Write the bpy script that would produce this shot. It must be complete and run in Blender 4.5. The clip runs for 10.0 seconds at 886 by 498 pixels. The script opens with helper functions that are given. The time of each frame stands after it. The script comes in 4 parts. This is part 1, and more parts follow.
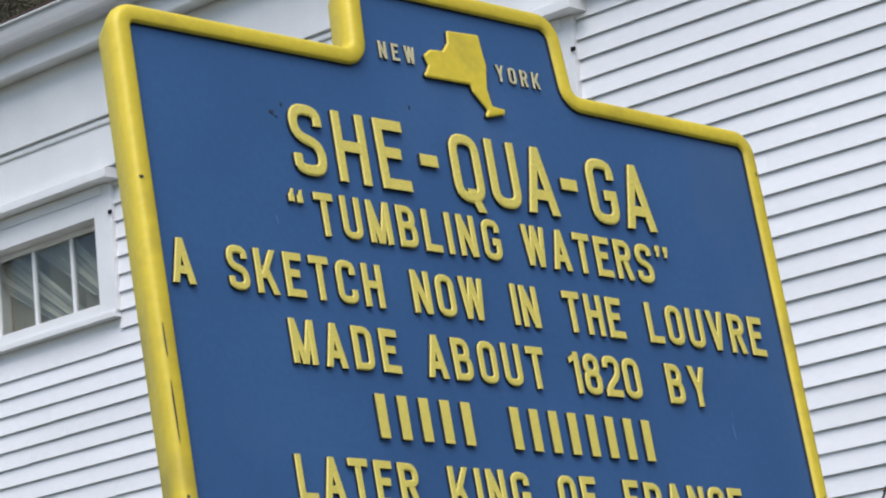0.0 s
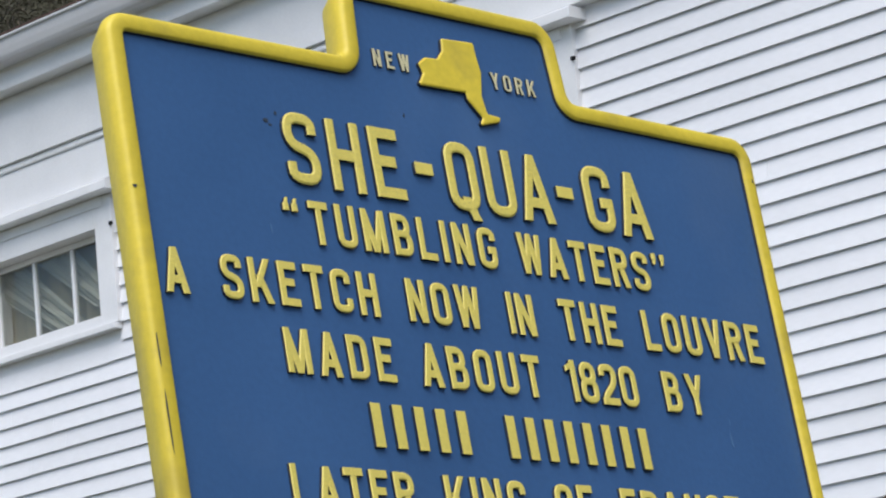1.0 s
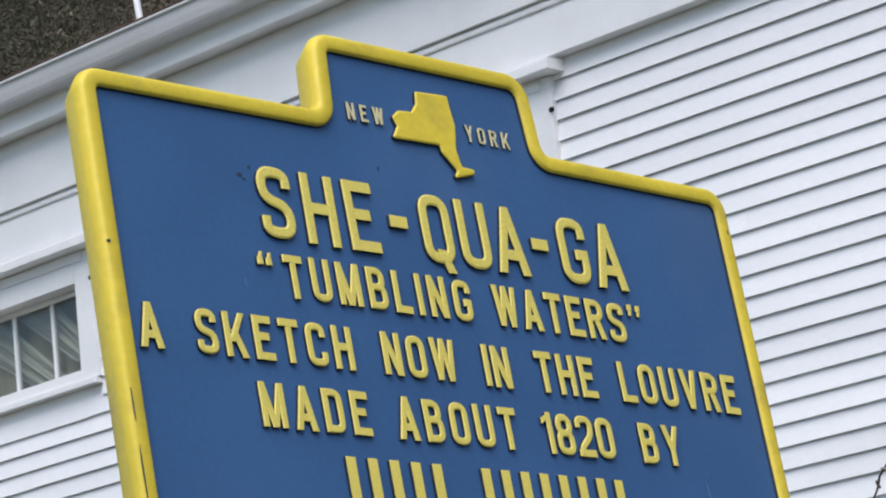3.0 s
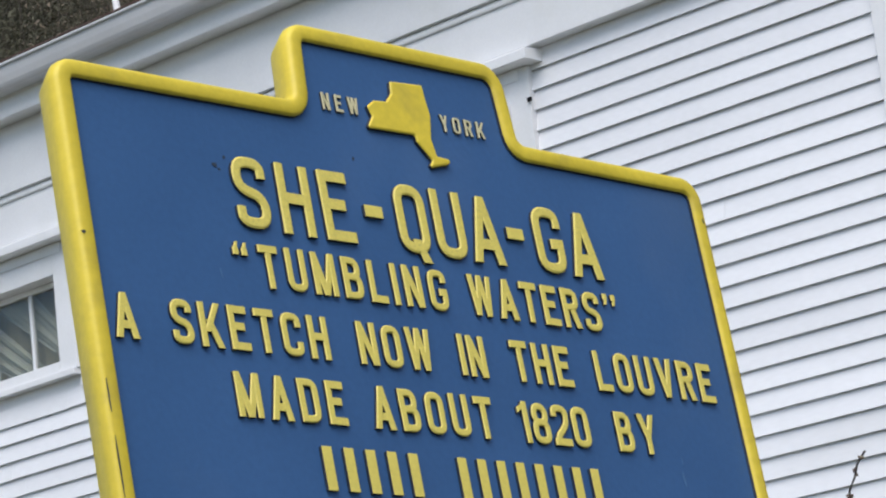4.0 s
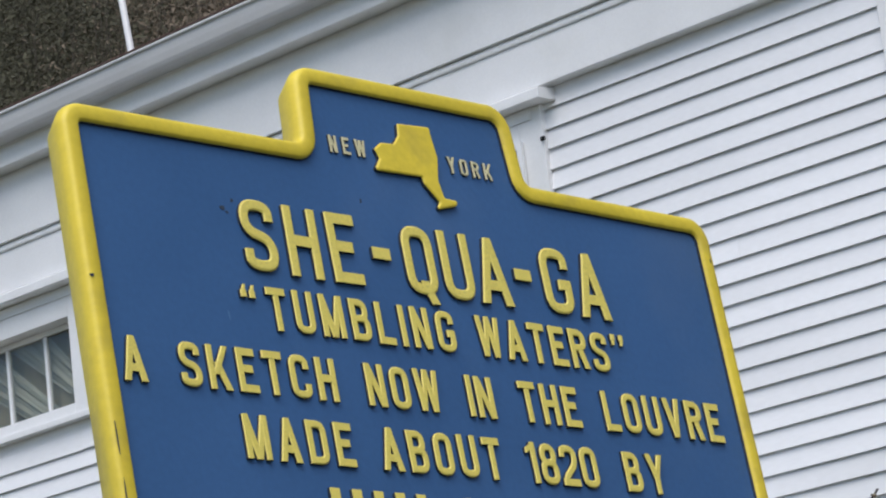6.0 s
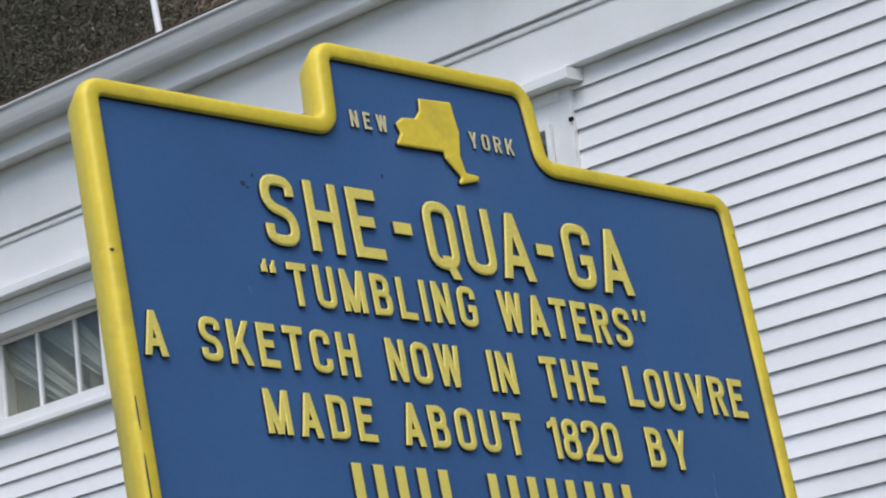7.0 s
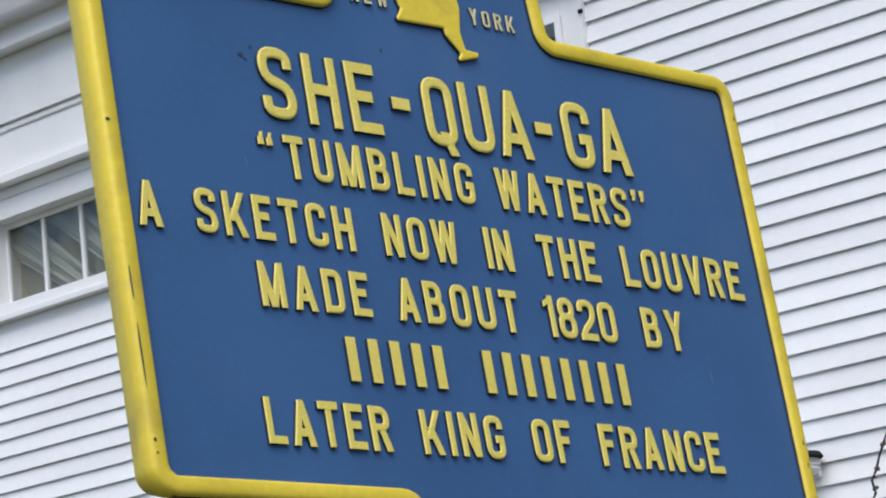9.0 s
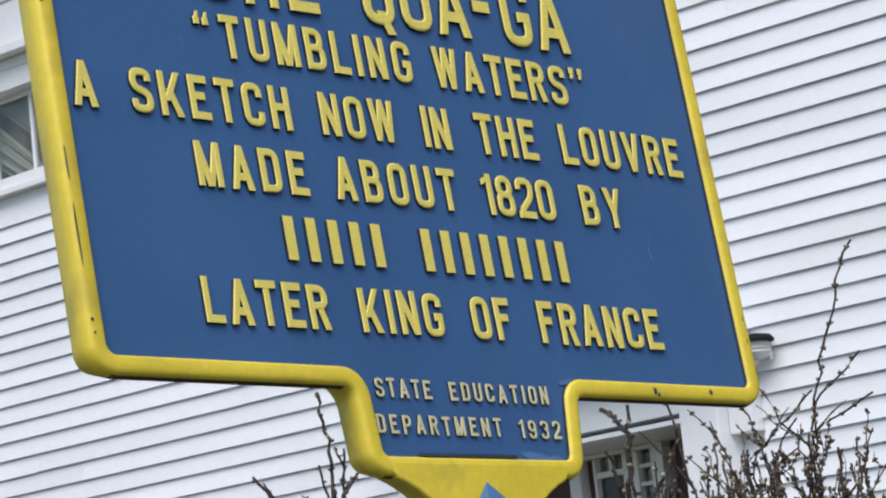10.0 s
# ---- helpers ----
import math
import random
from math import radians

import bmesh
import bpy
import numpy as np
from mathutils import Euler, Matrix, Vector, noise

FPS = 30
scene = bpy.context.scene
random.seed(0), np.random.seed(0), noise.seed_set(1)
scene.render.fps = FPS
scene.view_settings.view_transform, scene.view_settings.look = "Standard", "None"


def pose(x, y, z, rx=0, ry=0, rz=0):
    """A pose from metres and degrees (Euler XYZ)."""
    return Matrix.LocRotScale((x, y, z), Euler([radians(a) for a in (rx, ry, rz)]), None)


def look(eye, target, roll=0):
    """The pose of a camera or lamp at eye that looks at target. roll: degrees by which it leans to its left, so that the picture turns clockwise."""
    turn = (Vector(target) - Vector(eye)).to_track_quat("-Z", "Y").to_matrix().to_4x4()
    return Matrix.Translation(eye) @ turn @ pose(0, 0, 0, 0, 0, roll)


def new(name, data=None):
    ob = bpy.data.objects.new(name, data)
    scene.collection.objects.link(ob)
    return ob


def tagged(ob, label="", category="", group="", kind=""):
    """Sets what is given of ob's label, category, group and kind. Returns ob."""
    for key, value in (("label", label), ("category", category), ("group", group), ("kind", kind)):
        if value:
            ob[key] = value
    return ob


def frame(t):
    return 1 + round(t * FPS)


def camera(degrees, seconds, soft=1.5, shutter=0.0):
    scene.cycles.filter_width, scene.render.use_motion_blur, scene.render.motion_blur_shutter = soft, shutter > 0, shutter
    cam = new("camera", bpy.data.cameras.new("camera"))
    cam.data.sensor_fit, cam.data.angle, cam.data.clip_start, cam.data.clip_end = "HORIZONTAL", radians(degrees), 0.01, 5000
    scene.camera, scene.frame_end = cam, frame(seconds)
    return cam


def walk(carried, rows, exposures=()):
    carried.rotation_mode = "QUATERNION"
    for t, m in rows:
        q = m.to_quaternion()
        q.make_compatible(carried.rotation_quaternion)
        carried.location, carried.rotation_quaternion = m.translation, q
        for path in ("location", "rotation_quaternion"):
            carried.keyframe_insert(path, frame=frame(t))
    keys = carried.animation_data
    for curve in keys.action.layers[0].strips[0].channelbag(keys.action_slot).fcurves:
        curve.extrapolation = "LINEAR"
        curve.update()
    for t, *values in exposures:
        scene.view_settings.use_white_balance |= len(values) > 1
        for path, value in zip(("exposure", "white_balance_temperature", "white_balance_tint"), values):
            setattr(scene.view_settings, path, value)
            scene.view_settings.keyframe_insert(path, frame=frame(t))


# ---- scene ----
cam = camera(16.383, 10.0, soft=2.1)
walk(cam, [
    (0.0, pose(-0.0000, -10.9361, 1.6000, 102.783, 5.158, 44.270)),
    (0.5, pose(-0.0005, -10.9309, 1.6024, 103.013, 5.047, 44.089)),
    (1.0, pose(-0.0021, -10.9257, 1.5999, 102.980, 5.367, 44.354)),
    (1.5, pose(0.0008, -10.9262, 1.6022, 103.394, 5.359, 44.666)),
    (2.0, pose(0.0017, -10.9256, 1.6022, 103.753, 5.606, 44.483)),
    (2.5, pose(0.0005, -10.9231, 1.6015, 103.967, 5.671, 44.278)),
    (4.0, pose(0.0054, -10.9212, 1.5989, 103.702, 6.118, 43.768)),
    (4.5, pose(0.0055, -10.9231, 1.5991, 103.882, 5.837, 43.638)),
    (5.0, pose(0.0134, -10.9281, 1.5987, 104.254, 6.101, 43.717)),
    (6.5, pose(0.0171, -10.9181, 1.5967, 104.451, 6.435, 44.281)),
    (7.0, pose(0.0163, -10.9129, 1.5927, 104.198, 6.255, 44.679)),
    (7.5, pose(0.0147, -10.9095, 1.5940, 104.263, 5.994, 44.853)),
    (8.0, pose(0.0156, -10.9048, 1.5970, 104.331, 5.560, 44.903)),
    (8.5, pose(0.0178, -10.9004, 1.5889, 103.733, 5.349, 44.573)),
    (9.0, pose(0.0145, -10.8995, 1.5786, 102.216, 5.374, 44.623)),
    (9.5, pose(0.0189, -10.8926, 1.5708, 100.938, 5.964, 44.176)),
    (10.0, pose(0.0251, -10.8914, 1.5682, 100.064, 6.017, 43.877)),
], exposures=((0.0, 0.36), (2.5, 0.38), (4.5, 0.34), (6.5, 0.23), (7.5, 0.31), (8.5, 0.36), (9.5, 0.41), (10.0, 0.39)))

# ---- world and light: bright overcast ----
world = bpy.data.worlds.new("overcast")
scene.world = world
world.use_nodes = True
wn = world.node_tree
sky = wn.nodes.new("ShaderNodeTexSky")
sky.sky_type = "NISHITA"
sky.sun_disc = False
sky.sun_elevation = radians(56)
sky.sun_rotation = radians(145.0)
sky.air_density, sky.dust_density, sky.ozone_density = 1.0, 1.0, 2.0
wn.links.new(sky.outputs["Color"], wn.nodes["Background"].inputs["Color"])
wn.nodes["Background"].inputs["Strength"].default_value = 0.12

sun_data = bpy.data.lights.new("sun", "SUN")
sun_data.energy, sun_data.angle, sun_data.color = 2.65, radians(60), (1.0, 0.955, 0.90)
sun = new("sun", sun_data)
sun.matrix_world = look((8.6, -12.3, 22.2), (0, 0, 0))

# ---- materials ----


def material(name, base, rough=0.6, metal=0.0, vary=0.12, scale=6.0, fine=120.0, bump=0.15, dirt=None, dirt_amount=0.0,
             dirt_scale=3.0, stretch=(1, 1, 1), spec=0.5, island=0.0, piece=0.0):
    """A painted, wooden or mineral surface: base colour, two scales of variation, relief, dirt with a shape of its own."""
    m = bpy.data.materials.new(name)
    m.use_nodes = True
    nt = m.node_tree
    nodes, links = nt.nodes, nt.links
    bsdf = nodes["Principled BSDF"]
    bsdf.inputs["Metallic"].default_value = metal
    bsdf.inputs["Specular IOR Level"].default_value = spec
    coord = nodes.new("ShaderNodeTexCoord")
    mapping = nodes.new("ShaderNodeMapping")
    mapping.inputs["Scale"].default_value = stretch
    links.new(coord.outputs["Object"], mapping.inputs["Vector"])

    def tex(sc, detail=6.0):
        n = nodes.new("ShaderNodeTexNoise")
        n.inputs["Scale"].default_value = sc
        n.inputs["Detail"].default_value = detail
        links.new(mapping.outputs["Vector"], n.inputs["Vector"])
        return n.outputs["Fac"]

    def ramp(fac, lo, hi, a, b):
        r = nodes.new("ShaderNodeMapRange")
        for key, val in (("From Min", lo), ("From Max", hi), ("To Min", a), ("To Max", b)):
            r.inputs[key].default_value = val
        links.new(fac, r.inputs["Value"])
        return r.outputs["Result"]

    coarse, small = tex(scale), tex(fine, 3.0)
    mult = nodes.new("ShaderNodeMath")
    mult.operation = "MULTIPLY"
    links.new(ramp(coarse, 0.3, 0.7, 1 - vary, 1 + vary * 0.5), mult.inputs[0])
    links.new(ramp(small, 0.3, 0.7, 1 - vary * 0.5, 1 + vary * 0.3), mult.inputs[1])
    fac = mult.outputs[0]
    if island or piece:
        extra = nodes.new("ShaderNodeMath")
        extra.operation = "MULTIPLY"
        if island:
            src = nodes.new("ShaderNodeNewGeometry").outputs["Random Per Island"]
        else:
            src = nodes.new("ShaderNodeObjectInfo").outputs["Random"]
        amount = island or piece
        links.new(ramp(src, 0, 1, 1 - amount, 1 + amount * 0.4), extra.inputs[0])
        links.new(fac, extra.inputs[1])
        fac = extra.outputs[0]
    tint = nodes.new("ShaderNodeVectorMath")
    tint.operation = "SCALE"
    tint.inputs[0].default_value = base
    links.new(fac, tint.inputs["Scale"])
    colour = tint.outputs[0]
    if dirt:
        mix = nodes.new("ShaderNodeMix")
        mix.data_type = "RGBA"
        links.new(ramp(tex(dirt_scale, 9.0), 0.56, 0.72, 0, dirt_amount), mix.inputs["Factor"])
        links.new(colour, mix.inputs[6])
        mix.inputs[7].default_value = (*dirt, 1)
        colour = mix.outputs[2]
    links.new(colour, bsdf.inputs["Base Color"])
    links.new(ramp(coarse, 0.3, 0.7, max(rough - 0.08, 0.02), min(rough + 0.1, 1)), bsdf.inputs["Roughness"])
    if bump:
        b = nodes.new("ShaderNodeBump")
        b.inputs["Strength"].default_value = bump
        b.inputs["Distance"].default_value = 0.002
        links.new(small, b.inputs["Height"])
        links.new(b.outputs["Normal"], bsdf.inputs["Normal"])
    return m


BLUE = material("blue_enamel", (0.040, 0.113, 0.268), 0.42, vary=0.10, scale=5, fine=160, bump=0.12, dirt=(0.09, 0.16, 0.30), dirt_amount=0.35, dirt_scale=4)
YELLOW = material("yellow_enamel", (0.74, 0.57, 0.05), 0.45, vary=0.12, scale=9, fine=130, bump=0.2, dirt=(0.36, 0.27, 0.06), dirt_amount=0.5, dirt_scale=14)
LETTER = material("letter_yellow", (0.78, 0.65, 0.14), 0.45, vary=0.12, scale=20, fine=200, bump=0.2, dirt=(0.40, 0.33, 0.14), dirt_amount=0.5, dirt_scale=30)
SMALL_LETTER = material("worn_cream", (0.62, 0.57, 0.34), 0.5, vary=0.15, scale=40, fine=250, bump=0.2)
# blue sides of raised work, with their shade put into the colour
SHADED_EDGE = material("shaded_blue_edge", (0.016, 0.026, 0.045), 0.7, vary=0.3, scale=40, fine=250)
CHIP_DARK = material("bare_dark_metal", (0.035, 0.05, 0.075), 0.6, vary=0.3, scale=60, fine=300)
CHIP_PALE = material("chipped_pale_paint", (0.075, 0.175, 0.35), 0.6, vary=0.2, scale=60, fine=300)
SIDING = material("white_siding", (0.80, 0.805, 0.83), 0.55, vary=0.05, scale=2.0, fine=60, bump=0.12, dirt=(0.62, 0.62, 0.60), dirt_amount=0.25, dirt_scale=1.3, stretch=(0.3, 1, 1), piece=0.05)
WHITE = material("white_trim_paint", (0.80, 0.80, 0.81), 0.5, vary=0.05, scale=3, fine=80, bump=0.12, dirt=(0.60, 0.60, 0.57), dirt_amount=0.3, dirt_scale=2)
GUTTER = material("gutter_aluminium", (0.56, 0.56, 0.57), 0.4, vary=0.06, scale=3, fine=70, bump=0.05, dirt=(0.45, 0.44, 0.42), dirt_amount=0.4, dirt_scale=3)
ROOFING = material("brown_shingle", (0.10, 0.055, 0.045), 0.9, vary=0.3, scale=4, fine=40, bump=0.6, piece=0.2)
ROOM = material("dim_plaster", (0.30, 0.29, 0.26), 0.9, vary=0.1)
BACKING = material("olive_backing", (0.60, 0.54, 0.40), 0.9, vary=0.15, scale=4, fine=60)
CURTAIN = material("grey_curtain", (0.80, 0.79, 0.70), 0.9, vary=0.12, scale=5, fine=90)
DOORPAINT = material("dark_red_paint", (0.075, 0.032, 0.028), 0.5, vary=0.2, scale=4)
DOORDARK = material("dark_door", (0.04, 0.042, 0.045), 0.35, vary=0.15, scale=4)
BARK = material("twig_bark", (0.046, 0.034, 0.030), 0.85, vary=0.3, scale=30, fine=200, bump=0.4, island=0.35)
BLOSSOM = material("pale_bud", (0.40, 0.37, 0.25), 0.8, vary=0.2, scale=50, fine=250, bump=0.2, island=0.3)
BUD = material("bud_scale", (0.120, 0.082, 0.056), 0.8, vary=0.3, scale=50, fine=250, bump=0.2, island=0.45)
GRASS = material("dull_lawn", (0.068, 0.070, 0.040), 0.95, vary=0.4, scale=0.8, fine=30, bump=0.8, dirt=(0.12, 0.09, 0.05), dirt_amount=0.6, dirt_scale=0.5)
CONCRETE = material("foundation_stone", (0.26, 0.25, 0.23), 0.9, vary=0.2, scale=2, fine=40, bump=0.5)
HILL = material("leaf_litter", (0.080, 0.062, 0.040), 1.0, vary=0.35, scale=0.6, fine=5.0, bump=0.3, dirt=(0.034, 0.037, 0.020), dirt_amount=0.85, dirt_scale=0.5)
TRUNK = material("grey_trunk", (0.062, 0.052, 0.040), 0.95, vary=0.3, scale=1, fine=12, bump=0.4, island=0.18)
FOLIAGE = material("dull_evergreen", (0.088, 0.086, 0.054), 0.95, vary=0.5, scale=0.3, fine=3, bump=0.4, island=0.18)
BUSHTWIG = material("bare_crown", (0.200, 0.160, 0.118), 0.95, vary=0.4, scale=0.3, fine=3, bump=0.4, island=0.18)
RUST = material("rusted_edge", (0.085, 0.042, 0.024), 0.85, vary=0.35, scale=25, fine=200, bump=0.3, dirt=(0.30, 0.21, 0.05), dirt_amount=0.55, dirt_scale=18)
BLACK = material("black_metal", (0.014, 0.014, 0.015), 0.8, vary=0.2, scale=20, spec=0.15)
LAMPBODY = material("ribbed_frosted_glass", (0.55, 0.56, 0.55), 0.3, vary=0.1, scale=20)


def glass_material():
    m = bpy.data.materials.new("window_glass")
    m.use_nodes = True
    nodes, links = m.node_tree.nodes, m.node_tree.links
    nodes.remove(nodes["Principled BSDF"])
    clear, gloss, mix = nodes.new("ShaderNodeBsdfTransparent"), nodes.new("ShaderNodeBsdfGlossy"), nodes.new("ShaderNodeMixShader")
    clear.inputs["Color"].default_value = (0.80, 0.82, 0.80, 1)
    gloss.inputs["Roughness"].default_value = 0.03
    mix.inputs[0].default_value = 0.07
    links.new(clear.outputs[0], mix.inputs[1])
    links.new(gloss.outputs[0], mix.inputs[2])
    wob = nodes.new("ShaderNodeTexNoise")
    wob.inputs["Scale"].default_value = 3.0
    b = nodes.new("ShaderNodeBump")
    b.inputs["Strength"].default_value = 0.08
    b.inputs["Distance"].default_value = 0.02
    links.new(wob.outputs["Fac"], b.inputs["Height"])
    links.new(b.outputs["Normal"], gloss.inputs["Normal"])
    links.new(mix.outputs[0], nodes["Material Output"].inputs["Surface"])
    return m


GLASS = glass_material()

# ---- mesh helpers ----


def mesh_of(bm, mat, name="mesh", smooth=False, sharp=22):
    me = bpy.data.meshes.new(name)
    bmesh.ops.recalc_face_normals(bm, faces=bm.faces)
    bm.to_mesh(me)
    bm.free()
    me.materials.append(mat)
    if smooth:
        for poly in me.polygons:
            poly.use_smooth = True
        me.set_sharp_from_angle(angle=radians(sharp))
    return me


def part(name, bm, mat, parent=None, label="", smooth=False, sharp=22):
    """One mesh object from a bmesh, under a thing or a part."""
    ob = new(name, mesh_of(bm, mat, name, smooth, sharp))
    ob.parent = parent
    return tagged(ob, label)


def empty(name, m=None):
    ob = new(name)
    ob.empty_display_size = 0.1
    if m is not None:
        ob.matrix_world = m
    return ob


def box(bm, x0, x1, y0, y1, z0, z1, bevel=0.0):
    v = [bm.verts.new(c) for c in ((x0, y0, z0), (x1, y0, z0), (x1, y1, z0), (x0, y1, z0), (x0, y0, z1), (x1, y0, z1), (x1, y1, z1), (x0, y1, z1))]
    faces = [bm.faces.new([v[i] for i in q]) for q in ((0, 3, 2, 1), (4, 5, 6, 7), (0, 1, 5, 4), (1, 2, 6, 5), (2, 3, 7, 6), (3, 0, 4, 7))]
    if bevel:
        edges = list({e for f in faces for e in f.edges})
        bmesh.ops.bevel(bm, geom=edges, offset=bevel, segments=2, affect="EDGES", profile=0.6)
    return bm


def boxed(x0, x1, y0, y1, z0, z1, bevel=0.0):
    return box(bmesh.new(), x0, x1, y0, y1, z0, z1, bevel)


def profile_run(bm, prof, x0, x1):
    """A moulding: a closed (y, z) profile run along x."""
    a = [bm.verts.new((x0, y, z)) for y, z in prof]
    b = [bm.verts.new((x1, y, z)) for y, z in prof]
    n = len(prof)
    for i in range(n):
        bm.faces.new((a[i], a[(i + 1) % n], b[(i + 1) % n], b[i]))
    bm.faces.new(a)
    bm.faces.new(b)
    return bm


def tube(bm, pts, radii, sides=6, cap=True):
    """A tapered tube through points."""
    rings = []
    n = len(pts)
    for i, p in enumerate(pts):
        d = (pts[min(i + 1, n - 1)] - pts[max(i - 1, 0)]).normalized()
        s = d.orthogonal().normalized()
        t = d.cross(s)
        rings.append([bm.verts.new(p + radii[i] * (math.cos(a) * s + math.sin(a) * t)) for a in [2 * math.pi * k / sides for k in range(sides)]])
    for r0, r1 in zip(rings, rings[1:]):
        shift = min(range(sides), key=lambda k: (r0[0].co - r1[k].co).length)
        for k in range(sides):
            bm.faces.new((r0[k], r0[(k + 1) % sides], r1[(k + 1 + shift) % sides], r1[(k + shift) % sides]))
    if cap:
        bm.faces.new(rings[0])
        bm.faces.new(rings[-1])
    return bm

# ---- ground, hill, sky side ----


def ground_height(x, y):
    h = 0.0
    if y > 14:
        h = (y - 14) * 0.92 * min(1.0, (y - 14) / 20)
    return h


def build_ground():
    bm = bmesh.new()
    xs = [-1500, -600, -250] + [-160 + 8 * i for i in range(31)] + [150, 400, 1500]
    ys = [-1500, -400, -120, -50, -25, -12, -6, 0, 6, 10, 14] + [18 + 6 * i for i in range(24)] + [200, 400, 1500]
    grid = []
    for y in ys:
        row = []
        for x in xs:
            h = ground_height(x, min(y, 170))
            if y > 20:
                h += 2.5 * noise.noise((x * 0.03, y * 0.03, 0))
            row.append(bm.verts.new((x, y, h)))
        grid.append(row)
    for j in range(len(ys) - 1):
        for i in range(len(xs) - 1):
            f = bm.faces.new((grid[j][i], grid[j][i + 1], grid[j + 1][i + 1], grid[j + 1][i]))
            f.material_index = 1 if ys[j] >= 14 else 0
    ob = part("ground", bm, GRASS, smooth=True)
    ob.data.materials.append(HILL)
    tagged(ob, "early spring lawn rising into a leaf-strewn hillside", "ground", kind="structure")


build_ground()


def build_far_woods():
    """Thin trunks with sprays of fine bare twigs and some dull evergreen growth on the hillside behind the roof."""
    rnd = random.Random(5)
    gen = np.random.default_rng(5)
    trunks = bmesh.new()
    crowns = {True: [], False: []}
    for k in range(260):
        y = rnd.uniform(33, 62)
        bearing = rnd.uniform(0.92, 1.38)
        x = -(y + 11) * bearing
        p = Vector((x, y, ground_height(x, y) - 0.6))
        hgt = rnd.uniform(6, 12)
        lean = Vector((rnd.uniform(-0.12, 0.12), rnd.uniform(-0.12, 0.12), 1))
        r = rnd.uniform(0.02, 0.05)
        tube(trunks, [p, p + lean * hgt * 0.5, p + lean * hgt], [r, r * 0.7, r * 0.15], 5, False)
        evergreen = (bearing - 1.15) * 3.0 + 0.55 * noise.noise((x * 0.12, y * 0.12, 3.0)) + rnd.uniform(-0.15, 0.15) > 0.0
        n = 2400 if evergreen else 1500
        # fine sprigs, gathered in tufts round the trunk
        tufts = np.array([p + lean * hgt * rnd.uniform(0.05, 1.0) + Vector((rnd.gauss(0, 1.0), rnd.gauss(0, 1.0), 0)) for _ in range(36)])
        q = tufts[gen.integers(0, 36, n)] + gen.normal(0, 0.42, (n, 3))
        side = gen.normal(0, 1, (n, 3)) * gen.uniform(0.008, 0.024, (n, 1))
        d = gen.normal(0, 1, (n, 3)) * gen.uniform(0.03, 0.10, (n, 1))
        crowns[evergreen].append(np.stack([q - side, q + side, q + d], axis=1).reshape(-1, 3))
    sprays = {}
    for evergreen, lots in crowns.items():
        verts = np.concatenate(lots)
        sprays[evergreen] = (verts.tolist(), np.arange(len(verts)).reshape(-1, 3).tolist())
    woods = empty("far_woods")
    tagged(woods, "bare brown and dull green woods on the hillside", "woods", kind="stuff")
    me = bpy.data.meshes.new("trunks")
    trunks.to_mesh(me)
    trunks.free()
    made = [("trunks", me, TRUNK)]
    for evergreen, n, mat in ((False, "bare_crowns", BUSHTWIG), (True, "evergreen_crowns", FOLIAGE)):
        me = bpy.data.meshes.new(n)
        me.from_pydata(sprays[evergreen][0], [], sprays[evergreen][1])
        made.append((n, me, mat))
    for n, me, mat in made:
        me.materials.append(mat)
        ob = new(n, me)
        ob.parent = woods
        ob["kind"] = "stuff"


build_far_woods()

# ---- the house ----
LEFT, RIGHT, DEEP, PITCH = -17.0, -7.08, 8.0, 0.1012
TOP = 5.991            # underside of the architrave board
COURSE = 5.789         # a clapboard's lower edge

# windows: glass from x0 to x1, z0 to z1
WINDOWS = ((-13.870, -12.838), (-10.395, -9.363))
GZ0, GZ1 = 5.245, 5.742
CASE = 0.136
# doorway: recess between the pilasters
DX0, DX1, DZ1 = -10.10, -8.622, 3.10

house = empty("house", Matrix.Translation((LEFT, 0, 0)))
tagged(house, "white clapboard two-storey house with frieze windows", "house")
house.matrix_world = Matrix.Identity(4)


